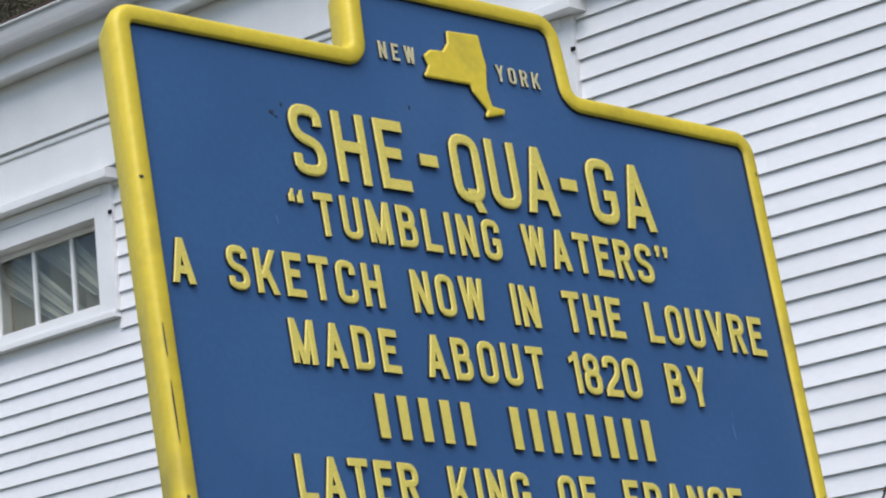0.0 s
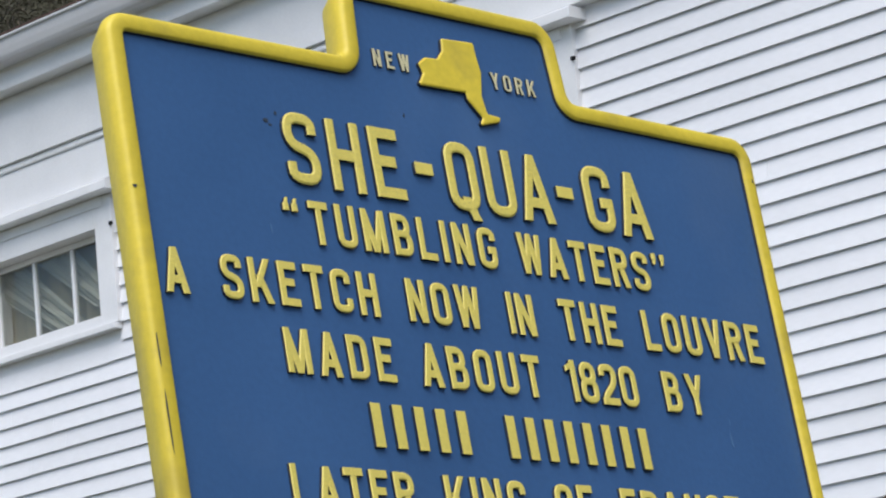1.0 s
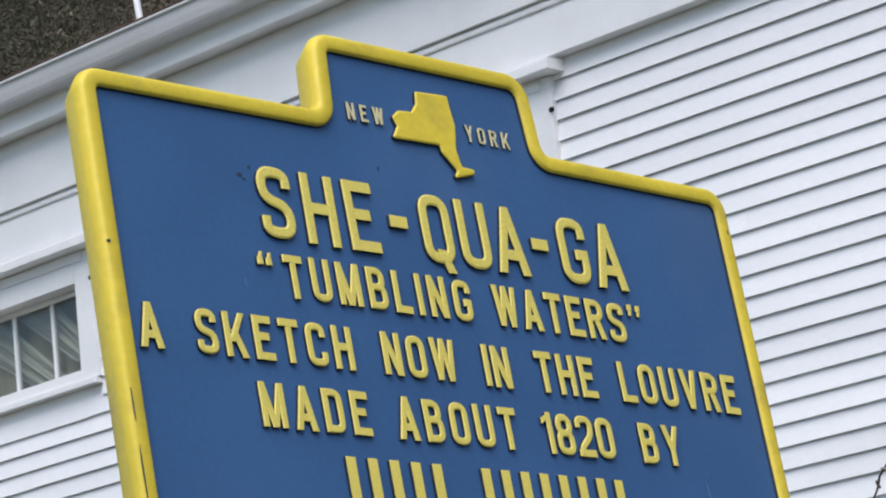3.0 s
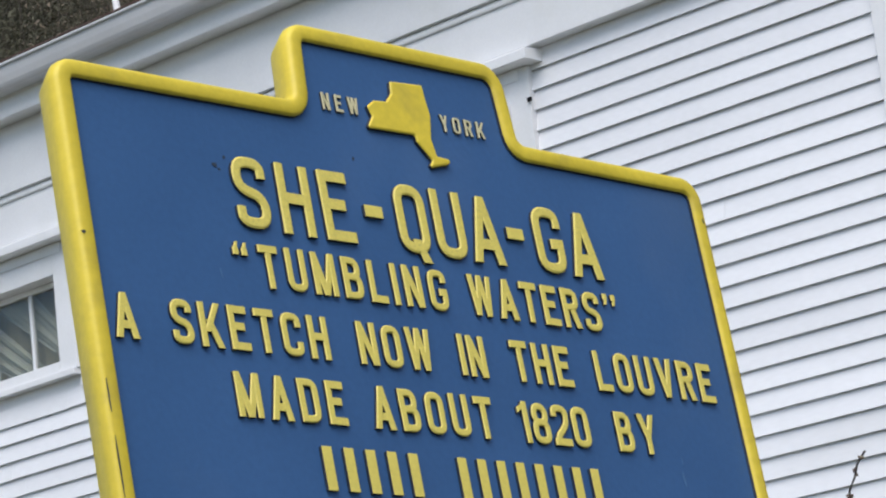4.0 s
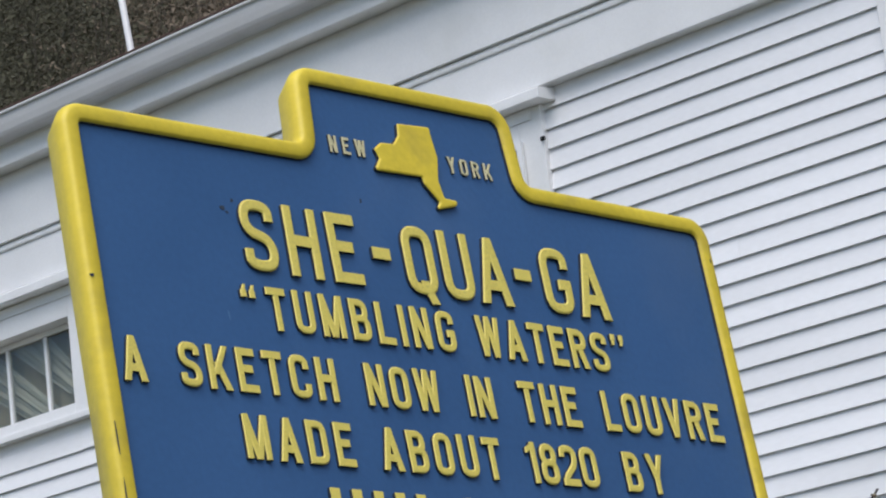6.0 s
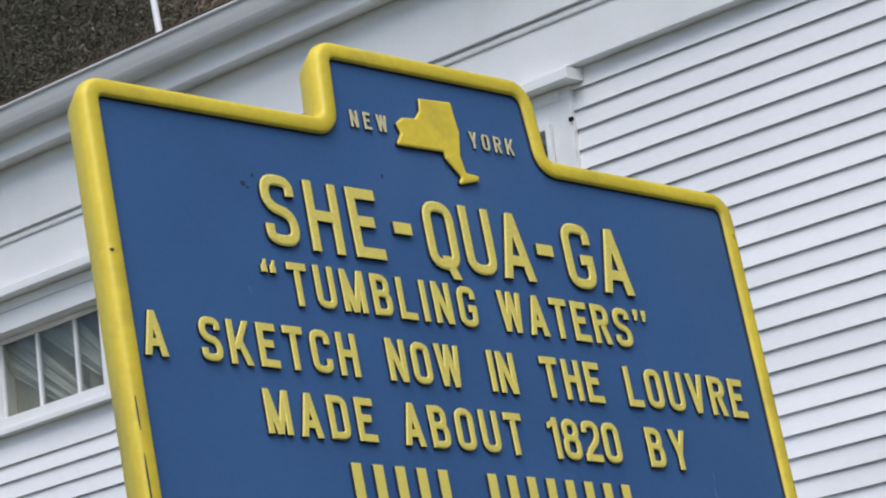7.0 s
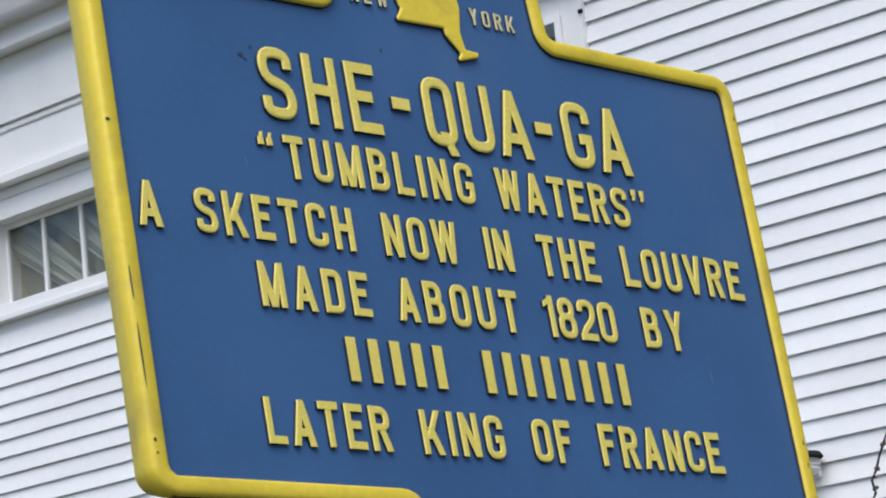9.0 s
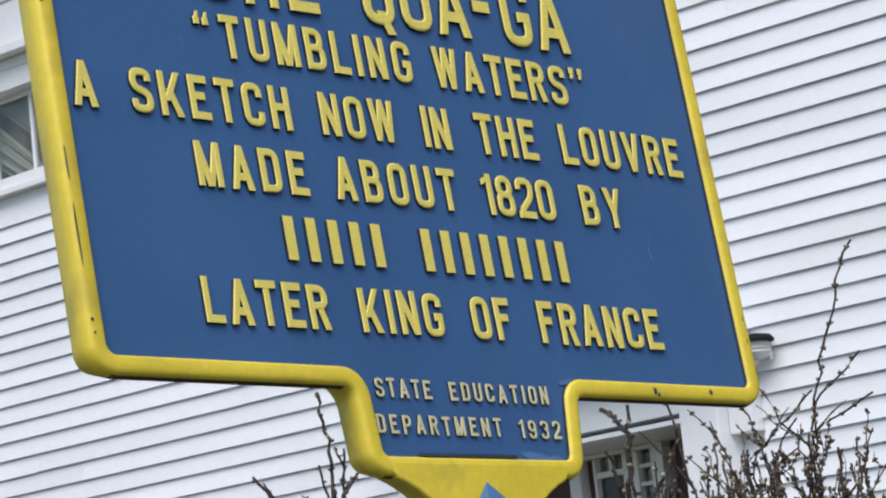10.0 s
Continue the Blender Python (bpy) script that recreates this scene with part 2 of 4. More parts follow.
def build_wall():
    """The wall behind the boards, with its openings, as blocks round each opening."""
    bm = bmesh.new()
    holes = sorted([(a - 0.03, b + 0.03, GZ0 - 0.03, GZ1 + 0.03) for a, b in WINDOWS] + [(DX0, DX1, 0.5, DZ1)])
    # upper band with the two windows
    edges = [LEFT]
    for a, b, _, _ in [h for h in holes if h[2] > 4]:
        edges += [a, b]
    edges.append(RIGHT)
    zlo, zhi = GZ0 - 0.03, GZ1 + 0.03
    for i in range(0, len(edges), 2):
        box(bm, edges[i], edges[i + 1], 0.0, 0.22, zlo, zhi)
    box(bm, LEFT, RIGHT, 0.0, 0.22, zhi, 6.95)
    box(bm, LEFT, RIGHT, 0.0, 0.22, DZ1, zlo)
    box(bm, LEFT, DX0, 0.0, 0.22, 0.5, DZ1)
    box(bm, DX1, RIGHT, 0.0, 0.22, 0.5, DZ1)
    wall = part("wall", bm, WHITE, house)
    part("side_wall", boxed(RIGHT - 0.2, RIGHT, 0.222, DEEP, 0.5, 6.95), WHITE, house)
    part("side_wall", boxed(LEFT, LEFT + 0.2, 0.222, DEEP, 0.5, 6.95), WHITE, house)
    part("back_wall", boxed(LEFT + 0.202, RIGHT - 0.202, DEEP - 0.2, DEEP, 0.5, 6.95), WHITE, house)
    part("foundation", boxed(LEFT - 0.03, RIGHT + 0.03, -0.04, DEEP + 0.03, -0.2, 0.498), CONCRETE, house, "grey stone foundation")
    floor2 = boxed(LEFT + 0.21, RIGHT - 0.21, 0.23, DEEP - 0.21, 3.4, 3.5)
    part("upper_floor", floor2, ROOM, house)
    part("upper_ceiling", boxed(LEFT + 0.21, RIGHT - 0.21, 0.23, DEEP - 0.21, 6.2, 6.26), ROOM, house)
    part("partition", boxed(LEFT + 0.21, RIGHT - 0.21, 2.6, 2.7, 3.502, 6.198), ROOM, house)
    return wall


wall = build_wall()


def board_mesh(length, name="clapboard"):
    """One clapboard: a slanted face, an eased lower edge and a rebate behind it."""
    bm = bmesh.new()
    prof = ((-0.0015, 0.018), (-0.0175, 0.018), (-0.0175, 0.0), (-0.0206, 0.0), (-0.0215, 0.0008), (-0.0215, 0.0030), (-0.0042, PITCH + 0.004), (-0.0015, PITCH + 0.004))
    profile_run(bm, prof, 0.0, length)
    return mesh_of(bm, SIDING, name)


def build_boards():
    """Every course of clapboards, broken by openings and by butt joints."""
    rnd = random.Random(11)
    cache = {}
    z = COURSE + 2 * PITCH
    while z > 0.50:
        z -= PITCH
        stops = [(LEFT + 0.02, LEFT + 0.02), (RIGHT - 0.145, RIGHT - 0.145)]
        for a, b in WINDOWS:
            if z + PITCH > 5.142 and z < GZ1 + 0.2:
                stops.append((a - CASE, b + CASE))
        if z < 3.455:
            reach = 0.388 if z > 2.89 else 0.257
            stops.append((DX0 - reach, DX1 + reach))
        stops.sort()
        runs = [(stops[i][1], stops[i + 1][0]) for i in range(len(stops) - 1)]
        for a, b in runs:
            if b - a < 0.05:
                continue
            cuts = [a]
            x = a + rnd.uniform(1.6, 4.5)
            while x < b - 0.8:
                cuts.append(x)
                x += rnd.uniform(2.8, 4.2)
            cuts.append(b)
            for c, d in zip(cuts, cuts[1:]):
                length = round(d - c - 0.0015, 3)
                if length not in cache:
                    cache[length] = board_mesh(length)
                ob = new("clapboard", cache[length])
                ob.location = (c, rnd.uniform(-0.0008, 0.0), z + rnd.uniform(-0.0016, 0.0016))
                ob.rotation_euler = (0, rnd.uniform(-0.0006, 0.0006), 0)
                ob.parent = wall


def build_trim():
    """Corner boards, architrave, frieze, cornice and gutter of the eave."""
    for x0, x1 in ((RIGHT - 0.14, RIGHT + 0.02), (LEFT - 0.02, LEFT + 0.02)):
        part("corner_board", boxed(x0, x1, -0.036, -0.001, 0.5, TOP - 0.002, 0.003), WHITE, house, "white corner board")
    x0, x1 = LEFT - 0.03, RIGHT + 0.03
    bm = profile_run(bmesh.new(), ((-0.001, TOP), (-0.083, TOP), (-0.085, TOP + 0.003), (-0.085, 6.226), (-0.001, 6.226)), x0, x1)
    part("architrave", bm, WHITE, house)
    bm = profile_run(bmesh.new(), ((-0.001, 6.228), (-0.093, 6.228), (-0.098, 6.232), (-0.101, 6.243), (-0.099, 6.256), (-0.089, 6.268), (-0.001, 6.268)), x0, x1)
    part("frieze_moulding", bm, WHITE, house)
    part("frieze", profile_run(bmesh.new(), ((-0.001, 6.270), (-0.116, 6.270), (-0.118, 6.273), (-0.118, 6.656), (-0.001, 6.656)), x0, x1), WHITE, house)
    part("soffit", profile_run(bmesh.new(), ((0.0, 6.658), (-0.218, 6.658), (-0.218, 6.68), (0.0, 6.68)), x0 - 0.2, x1 + 0.2), WHITE, house)
    part("fascia", profile_run(bmesh.new(), ((-0.220, 6.650), (-0.240, 6.650), (-0.244, 6.655), (-0.244, 6.755), (-0.256, 6.765), (-0.256, 6.89), (-0.220, 6.89)), x0 - 0.2, x1 + 0.2), WHITE, house)
    # ogee gutter: open trough with a rolled lip
    prof = [(-0.258, 6.766), (-0.340, 6.766), (-0.356, 6.774), (-0.366, 6.792), (-0.376, 6.830), (-0.382, 6.868), (-0.383, 6.880), (-0.396, 6.882), (-0.399, 6.888), (-0.397, 6.897), (-0.378, 6.898), (-0.375, 6.890), (-0.374, 6.866), (-0.367, 6.832), (-0.357, 6.796), (-0.336, 6.774), (-0.258, 6.774)]
    part("gutter", profile_run(bmesh.new(), prof, x0 - 0.22, x1 + 0.22), GUTTER, house, "pale aluminium gutter along the eave")


def build_roof():
    """Low roof with courses of shingles at the eave."""
    slope = math.tan(radians(19))
    y0, z0 = -0.345, 6.924
    ridge = DEEP / 2
    bm = bmesh.new()
    top = lambda y: z0 + (y - y0) * slope
    for s in (1, -1):
        def yy(y):
            return y if s == 1 else DEEP - y
        prof = [(yy(y0), z0), (yy(ridge), top(ridge)), (yy(ridge), top(ridge) - 0.12), (yy(y0 + 0.02), z0 - 0.02)]
        profile_run(bm, prof, LEFT - 0.3, RIGHT + 0.3)
    roof = part("roof", bm, ROOFING, house, "brown shingled low-pitched roof")
    for x in (LEFT, RIGHT - 0.2):
        gable = bmesh.new()
        a = [gable.verts.new((x, y, z)) for y, z in ((0.1, 6.952), (DEEP - 0.1, 6.952), (ridge, top(ridge) - 0.14))]
        b = [gable.verts.new((x + 0.2, v.co.y, v.co.z)) for v in a]
        gable.faces.new(a)
        gable.faces.new(b)
        for i in range(3):
            gable.faces.new((a[i], a[(i + 1) % 3], b[(i + 1) % 3], b[i]))
        part("gable_wall", gable, WHITE, house)
    me = None
    for k in range(4):
        y = y0 - 0.012 + k * 0.14
        for i in range(34):
            if me is None:
                bm = bmesh.new()
                profile_run(bm, ((0.0, 0.0), (0.15, 0.15 * slope), (0.15, 0.15 * slope + 0.003), (0.0, 0.008)), 0.0, 0.298)
                me = mesh_of(bm, ROOFING, "shingle")
            ob = new("shingle", me)
            ob.location = (LEFT - 0.28 + i * 0.302 + (0.15 if k % 2 else 0), y, z0 + (y - y0) * slope + 0.003 * (k + 1))
            ob.parent = roof


def build_window(x0, x1, storm):
    """Short three-light frieze window, set back in its casing under a projecting hood."""
    w = empty("window_unit")
    w.parent = house
    e, y = 0.002, 0.075
    for n, a, b, c, d in (("side_casing", x0 - CASE, x0, 5.184, 5.915), ("side_casing", x1, x1 + CASE, 5.184, 5.915), ("head_casing", x0 + e, x1 - e, GZ1, 5.915), ("sill_casing", x0 + e, x1 - e, 5.184, GZ0)):
        part(n, boxed(a, b, -0.042, -0.001, c, d, 0.003), WHITE, w)
    jam = bmesh.new()
    for a, b, c, d in ((x0 - 0.028, x0 - e, GZ0, GZ1), (x1 + e, x1 + 0.028, GZ0, GZ1), (x0, x1, GZ1 + e, GZ1 + 0.028), (x0, x1, GZ0 - 0.028, GZ0 - e)):
        box(jam, a, b, 0.0, 0.2, c, d)
    part("jamb", jam, WHITE, w)
    for a in (x0 - CASE - 0.014, x1 + CASE + e):
        part("back_band", boxed(a, a + 0.012, -0.046, -0.001, 5.184, 5.915, 0.003), WHITE, w)
    sash = bmesh.new()
    for a, b, c, d in ((x0, x0 + 0.018, GZ0, GZ1), (x1 - 0.052, x1, GZ0, GZ1), (x0 + 0.019, x1 - 0.053, GZ1 - 0.030, GZ1), (x0 + 0.019, x1 - 0.053, GZ0, GZ0 + 0.032)):
        box(sash, a, b, y - 0.014, y + 0.016, c, d, 0.003)
    part("sash", sash, WHITE, w)
    step = (x1 - x0) / 3
    for k in (1, 2):
        part("muntin", boxed(x0 + k * step - 0.012, x0 + k * step + 0.012, y - 0.012, y + 0.014, GZ0 + 0.033, GZ1 - 0.031, 0.003), WHITE, w)
    for k in range(3):
        pane = part("pane", boxed(x0 + k * step + 0.012, x0 + (k + 1) * step - 0.012, y, y + 0.003, GZ0 + 0.03, GZ1 - 0.028), GLASS, w)
        pane.visible_shadow = False
    part("sill", boxed(x0 - CASE - 0.004, x1 + CASE + 0.004, -0.064, -0.001, 5.147, 5.182, 0.003), WHITE, w)
    # bed board under a plain square-edged hood
    part("bed_board", boxed(x0 - 0.085, x1 + 0.085, -0.050, -0.043, 5.856, 5.914, 0.002), WHITE, w)
    part("storm_hook", boxed(x1 + CASE + 0.004, x1 + CASE + 0.030, -0.060, -0.047, 5.729, 5.751, 0.004), BLACK, w, "small black storm-sash hook")
    hood = profile_run(bmesh.new(), ((-0.001, 5.917), (-0.135, 5.917), (-0.138, 5.920), (-0.138, 5.964), (-0.133, 5.971), (-0.001, 5.978)), x0 - CASE - 0.095, x1 + CASE + 0.095)
    part("hood", hood, WHITE, w)

    def cloth(name, base0, base1, top0, top1, y, waves, mat, label):
        """A folded sheet hung between a slanted lower and upper edge."""
        bm = bmesh.new()
        n = 60
        rows = []
        for j in range(9):
            t = j / 8
            row = []
            for i in range(n + 1):
                s = i / n
                lo, hi = base0[0] + (base1[0] - base0[0]) * s, top0[0] + (top1[0] - top0[0]) * s
                zl, zh = base0[1] + (base1[1] - base0[1]) * s, top0[1] + (top1[1] - top0[1]) * s
                row.append(bm.verts.new((lo + (hi - lo) * t, y + 0.012 * math.sin(waves * 6.28 * s + t) + 0.005 * math.sin(waves * 15 * s), zl + (zh - zl) * t)))
            rows.append(row)
        for r0, r1 in zip(rows, rows[1:]):
            for i in range(n):
                bm.faces.new((r0[i], r0[i + 1], r1[i + 1], r1[i]))
        bmesh.ops.solidify(bm, geom=bm.faces[:], thickness=0.003)
        part(name, bm, mat, w, label, smooth=True)

    if storm:
        a, b, c, d = x0 - 0.020, x1 + 0.020, GZ0 - 0.014, GZ1 + 0.016
        for k, (p, q, u, v) in enumerate(((a, a + 0.03, c, d), (b - 0.03, b, c, d), (a + 0.031, b - 0.031, d - 0.03, d), (a + 0.031, b - 0.031, c, c + 0.03))):
            part("storm_sash_rail", boxed(p, q, -0.068, -0.047, u, v, 0.002), WHITE, w)
        part("storm_pane", boxed(a + 0.03, b - 0.03, -0.058, -0.055, c + 0.03, d - 0.03), GLASS, w).visible_shadow = False
    m = x1 - x0
    # olive sheet added close behind the glass to lighten the dark room
    cloth("blind", (x0 - 0.25, 4.9), (x1 + 0.02, 4.9), (x0 - 0.25, 6.0), (x1 + 0.02, 6.0), 0.155, 5, BACKING, "olive grey sheet added behind the glass to lighten the interior")
    # drapes swept across the window on the slant
    cloth("drape", (x0 + 0.55 * m, 5.20), (x0 + 0.85 * m, 5.16), (x0 - 0.25, 5.70), (x0 - 0.10, 5.95), 0.122, 3, CURTAIN, "pale grey swept-back drape")
    cloth("drape", (x0 + 0.78 * m, 5.36), (x1 + 0.03, 5.33), (x0 + 0.25 * m, 5.75), (x0 + 0.42 * m, 5.95), 0.118, 2, CURTAIN, "pale grey swept-back drape")
    return w


def build_doorway():
    """Recessed entrance: pilasters with capitals, an entablature, transom lights and sidelights round a dark door."""
    d = empty("doorway")
    d.parent = house
    for x0, x1, r0, r1 in ((DX0 - 0.215, DX0, DX0 - 0.345, DX0 - 0.217), (DX1 + 0.04, DX1 + 0.255, DX1 + 0.257, DX1 + 0.385)):
        part("pilaster", boxed(x0, x1, -0.172, -0.001, 0.5, 3.30, 0.006), WHITE, d)
        part("pilaster_return", boxed(r0, r1, -0.095, -0.001, 3.00, 3.30, 0.006), WHITE, d)
    # entablature between them: a bead, a dark open groove and a tall frieze
    ent = profile_run(bmesh.new(), ((-0.001, 3.085), (-0.160, 3.085), (-0.165, 3.089), (-0.165, 3.109), (-0.015, 3.111), (-0.015, 3.131), (-0.165, 3.134), (-0.165, 3.30), (-0.001, 3.30)), DX0 + 0.002, DX1 + 0.038)
    part("entablature", ent, WHITE, d)
    # unseen cornice over all, its overhang deepened to shade the frieze
    cornice = profile_run(bmesh.new(), ((-0.001, 3.302), (-0.182, 3.302), (-0.19, 3.345), (-0.20, 3.36), (-0.32, 3.375), (-0.34, 3.39), (-0.34, 3.43), (-0.001, 3.455)), DX0 - 0.30, DX1 + 0.36)
    part("cornice", cornice, WHITE, d)
    y = 0.25
    rev = bmesh.new()
    box(rev, DX0, DX0 + 0.02, 0.0, y + 0.2, 0.5, 3.083)
    box(rev, DX1 - 0.02, DX1, 0.0, y + 0.2, 0.5, 3.083)
    part("reveal", rev, DOORPAINT, d, "dark red-brown painted reveal")
    part("reveal_head", boxed(DX0 + 0.022, DX1 - 0.022, 0.001, y + 0.2, 3.084, 3.099), WHITE, d)
    part("red_backing", boxed(DX0 + 0.022, DX1 - 0.022, y + 0.06, y + 0.10, 0.5, 3.082), DOORPAINT, d, "dark red painted boarding")
    for name, a, b, z0, z1 in (("side_post", -9.627, -9.556, 0.5, 3.06), ("stile", -9.472, -9.455, 0.5, 3.06), ("mullion", -9.288, -9.194, 0.5, 3.06), ("side_post", -9.114, -9.040, 0.5, 3.06)):
        part(name, boxed(a, b, y - 0.012, y + 0.058, z0, z1, 0.004), WHITE, d)
    part("head_rail", boxed(-9.627, -9.040, y - 0.012, y + 0.058, 3.062, 3.082, 0.003), WHITE, d)
    part("transom_rail", boxed(-9.453, -9.290, y - 0.008, y + 0.05, 2.962, 2.990, 0.004), WHITE, d)
    for a, b in ((-9.453, -9.382), (-9.364, -9.292)):
        part("transom_pane", boxed(a + 0.001, b - 0.001, y + 0.025, y + 0.03, 2.992, 3.059), GLASS, d)
    part("transom_bar", boxed(-9.381, -9.365, y, y + 0.04, 2.991, 3.0605, 0.002), WHITE, d)
    for k in range(12):
        z = 3.060 - k * 0.0855
        part("sidelight_pane", boxed(-9.192, -9.116, y + 0.025, y + 0.03, z - 0.066, z), GLASS, d)
        part("sidelight_bar", boxed(-9.193, -9.115, y - 0.002, y + 0.045, z - 0.085, z - 0.0665, 0.002), WHITE, d)
    part("sidelight_backing", boxed(-9.194, -9.114, y + 0.051, y + 0.057, 0.5, 3.06), DOORDARK, d, "dark interior behind the sidelight")
    part("transom_backing", boxed(-9.453, -9.290, y + 0.051, y + 0.057, 2.992, 3.06), DOORDARK, d, "dark interior behind the transom")
    part("door_leaf", boxed(-10.07, -9.629, y + 0.01, y + 0.055, 0.5, 3.05, 0.004), DOORPAINT, d)
    part("door_panel", boxed(-9.454, -9.289, y + 0.02, y + 0.05, 0.5, 2.960, 0.004), DOORDARK, d, "dark panelled door")
    part("threshold", boxed(DX0, DX1, -0.3, y, 0.3, 0.499, 0.01), CONCRETE, d)


def build_wall_light():
    lamp = empty("wall_light", Matrix.Translation((-8.160, -0.026, 3.322)))
    tagged(lamp, "small ribbed wall light with a black cap", "wall light")
    bm = bmesh.new()
    prof = [(0.045, 0.012), (0.062, 0.03), (0.07, 0.04), (0.062, 0.048), (0.07, 0.058), (0.062, 0.066), (0.07, 0.076), (0.066, 0.086), (0.05, 0.09)]
    lathe(bm, prof, Vector((0, -0.085, -0.03)))
    part("ribbed_body", bm, LAMPBODY, lamp, smooth=True)
    bm = bmesh.new()
    lathe(bm, [(0.02, 0.091), (0.080, 0.088), (0.090, 0.090), (0.090, 0.099), (0.076, 0.116), (0.03, 0.126)], Vector((0, -0.085, -0.03)))
    part("cap", bm, BLACK, lamp, "black domed cap", smooth=True)
    part("back_plate", boxed(-0.03, 0.03, -0.026, 0.0, -0.02, 0.08, 0.004), WHITE, lamp)


def lathe(bm, prof, at, sides=24):
    rings = [[bm.verts.new(at + Vector((r * math.cos(a), r * math.sin(a), z))) for a in [2 * math.pi * k / sides for k in range(sides)]] for r, z in prof]
    for r0, r1 in zip(rings, rings[1:]):
        for k in range(sides):
            bm.faces.new((r0[k], r0[(k + 1) % sides], r1[(k + 1) % sides], r1[k]))
    bm.faces.new(rings[0])
    bm.faces.new(rings[-1])
    return bm


build_trim()
build_roof()
for wx, has_storm in zip(WINDOWS, (False, True)):
    build_window(*wx, has_storm)
build_doorway()
build_wall_light()


def build_roof_pipe():
    pipe = empty("roof_pipe", Matrix.Translation((-13.235, 1.0, 7.3)))
    tagged(pipe, "thin white leaning pipe standing on the roof", "pipe")
    bm = tube(bmesh.new(), [Vector((0, 0, 0)), Vector((-0.28, 0, 2.2))], [0.021, 0.021], 12)
    part("tube", bm, WHITE, pipe, smooth=True)
    bm = lathe(bmesh.new(), [(0.09, 0.0), (0.05, 0.06), (0.035, 0.1)], Vector((0, 0, 0)), 12)
    part("flashing", bm, BLACK, pipe)


build_roof_pipe()

# ---- the sign ----
SIGN = Matrix(((0.03439, -0.12840, 0.99113, -1.79707), (0.99927, 0.02105, -0.03195, -8.97519), (-0.01676, 0.99150, 0.12903, 2.41170), (0, 0, 0, 1)))
marker = empty("historical_marker", SIGN)
tagged(marker, "blue cast-metal roadside marker with yellow raised border and lettering", "sign")
RECESS, THICK = 0.0058, 0.0375


def rounded(corners, steps=7):
    """An outline from corners (u, v, radius)."""
    out = []
    n = len(corners)
    for i, (u, v, r) in enumerate(corners):
        p, a, b = Vector((u, v)), Vector(corners[i - 1][:2]), Vector(corners[(i + 1) % n][:2])
        da, db = (a - p).normalized(), (b - p).normalized()
        half = da.angle(db) / 2
        cut = min(r / math.tan(half), (a - p).length * 0.48, (b - p).length * 0.48)
        r = cut * math.tan(half)
        c = p + (da + db).normalized() * (r / math.sin(half))
        s, e = p + da * cut - c, p + db * cut - c
        ang = s.angle_signed(e)
        for k in range(steps):
            t = -ang * k / (steps - 1)
            out.append(c + Vector((s.x * math.cos(t) - s.y * math.sin(t), s.x * math.sin(t) + s.y * math.cos(t))))
    return out


def offset(poly, d):
    """The outline moved outward by d; counter-clockwise outlines."""
    n, out = len(poly), []
    for i in range(n):
        e0, e1 = (poly[i] - poly[i - 1]).normalized(), (poly[(i + 1) % n] - poly[i]).normalized()
        n0, n1 = Vector((e0.y, -e0.x)), Vector((e1.y, -e1.x))
        m = (n0 + n1).normalized()
        out.append(poly[i] + m * (d / max(m.dot(n0), 0.4)))
    return out


# the inner edge of the border, counter-clockwise from the lower left
INNER = rounded([(-0.3800, -0.4975, 0.010), (-0.1130, -0.4975, 0.026), (-0.1085, -0.5735, 0.008), (0.1165, -0.5735, 0.008), (0.1270, -0.4985, 0.024), (0.3805, -0.4985, 0.008),
                 (0.3805, -0.0705, 0.010), (0.1310, -0.0675, 0.025), (0.1255, 0.0115, 0.012), (-0.1115, 0.0120, 0.006), (-0.1165, -0.0650, 0.025), (-0.3790, -0.0655, 0.006)])


def loft(bm, sections, closed_ring=True):
    """Rings of (outline, depth) skinned together."""
    rings = [[bm.verts.new((p.x, p.y, z)) for p in poly] for poly, z in sections]
    pairs = list(zip(rings, rings[1:])) + ([(rings[-1], rings[0])] if closed_ring else [])
    n = len(rings[0])
    for r0, r1 in pairs:
        for i in range(n):
            bm.faces.new((r0[i], r0[(i + 1) % n], r1[(i + 1) % n], r1[i]))
    return rings


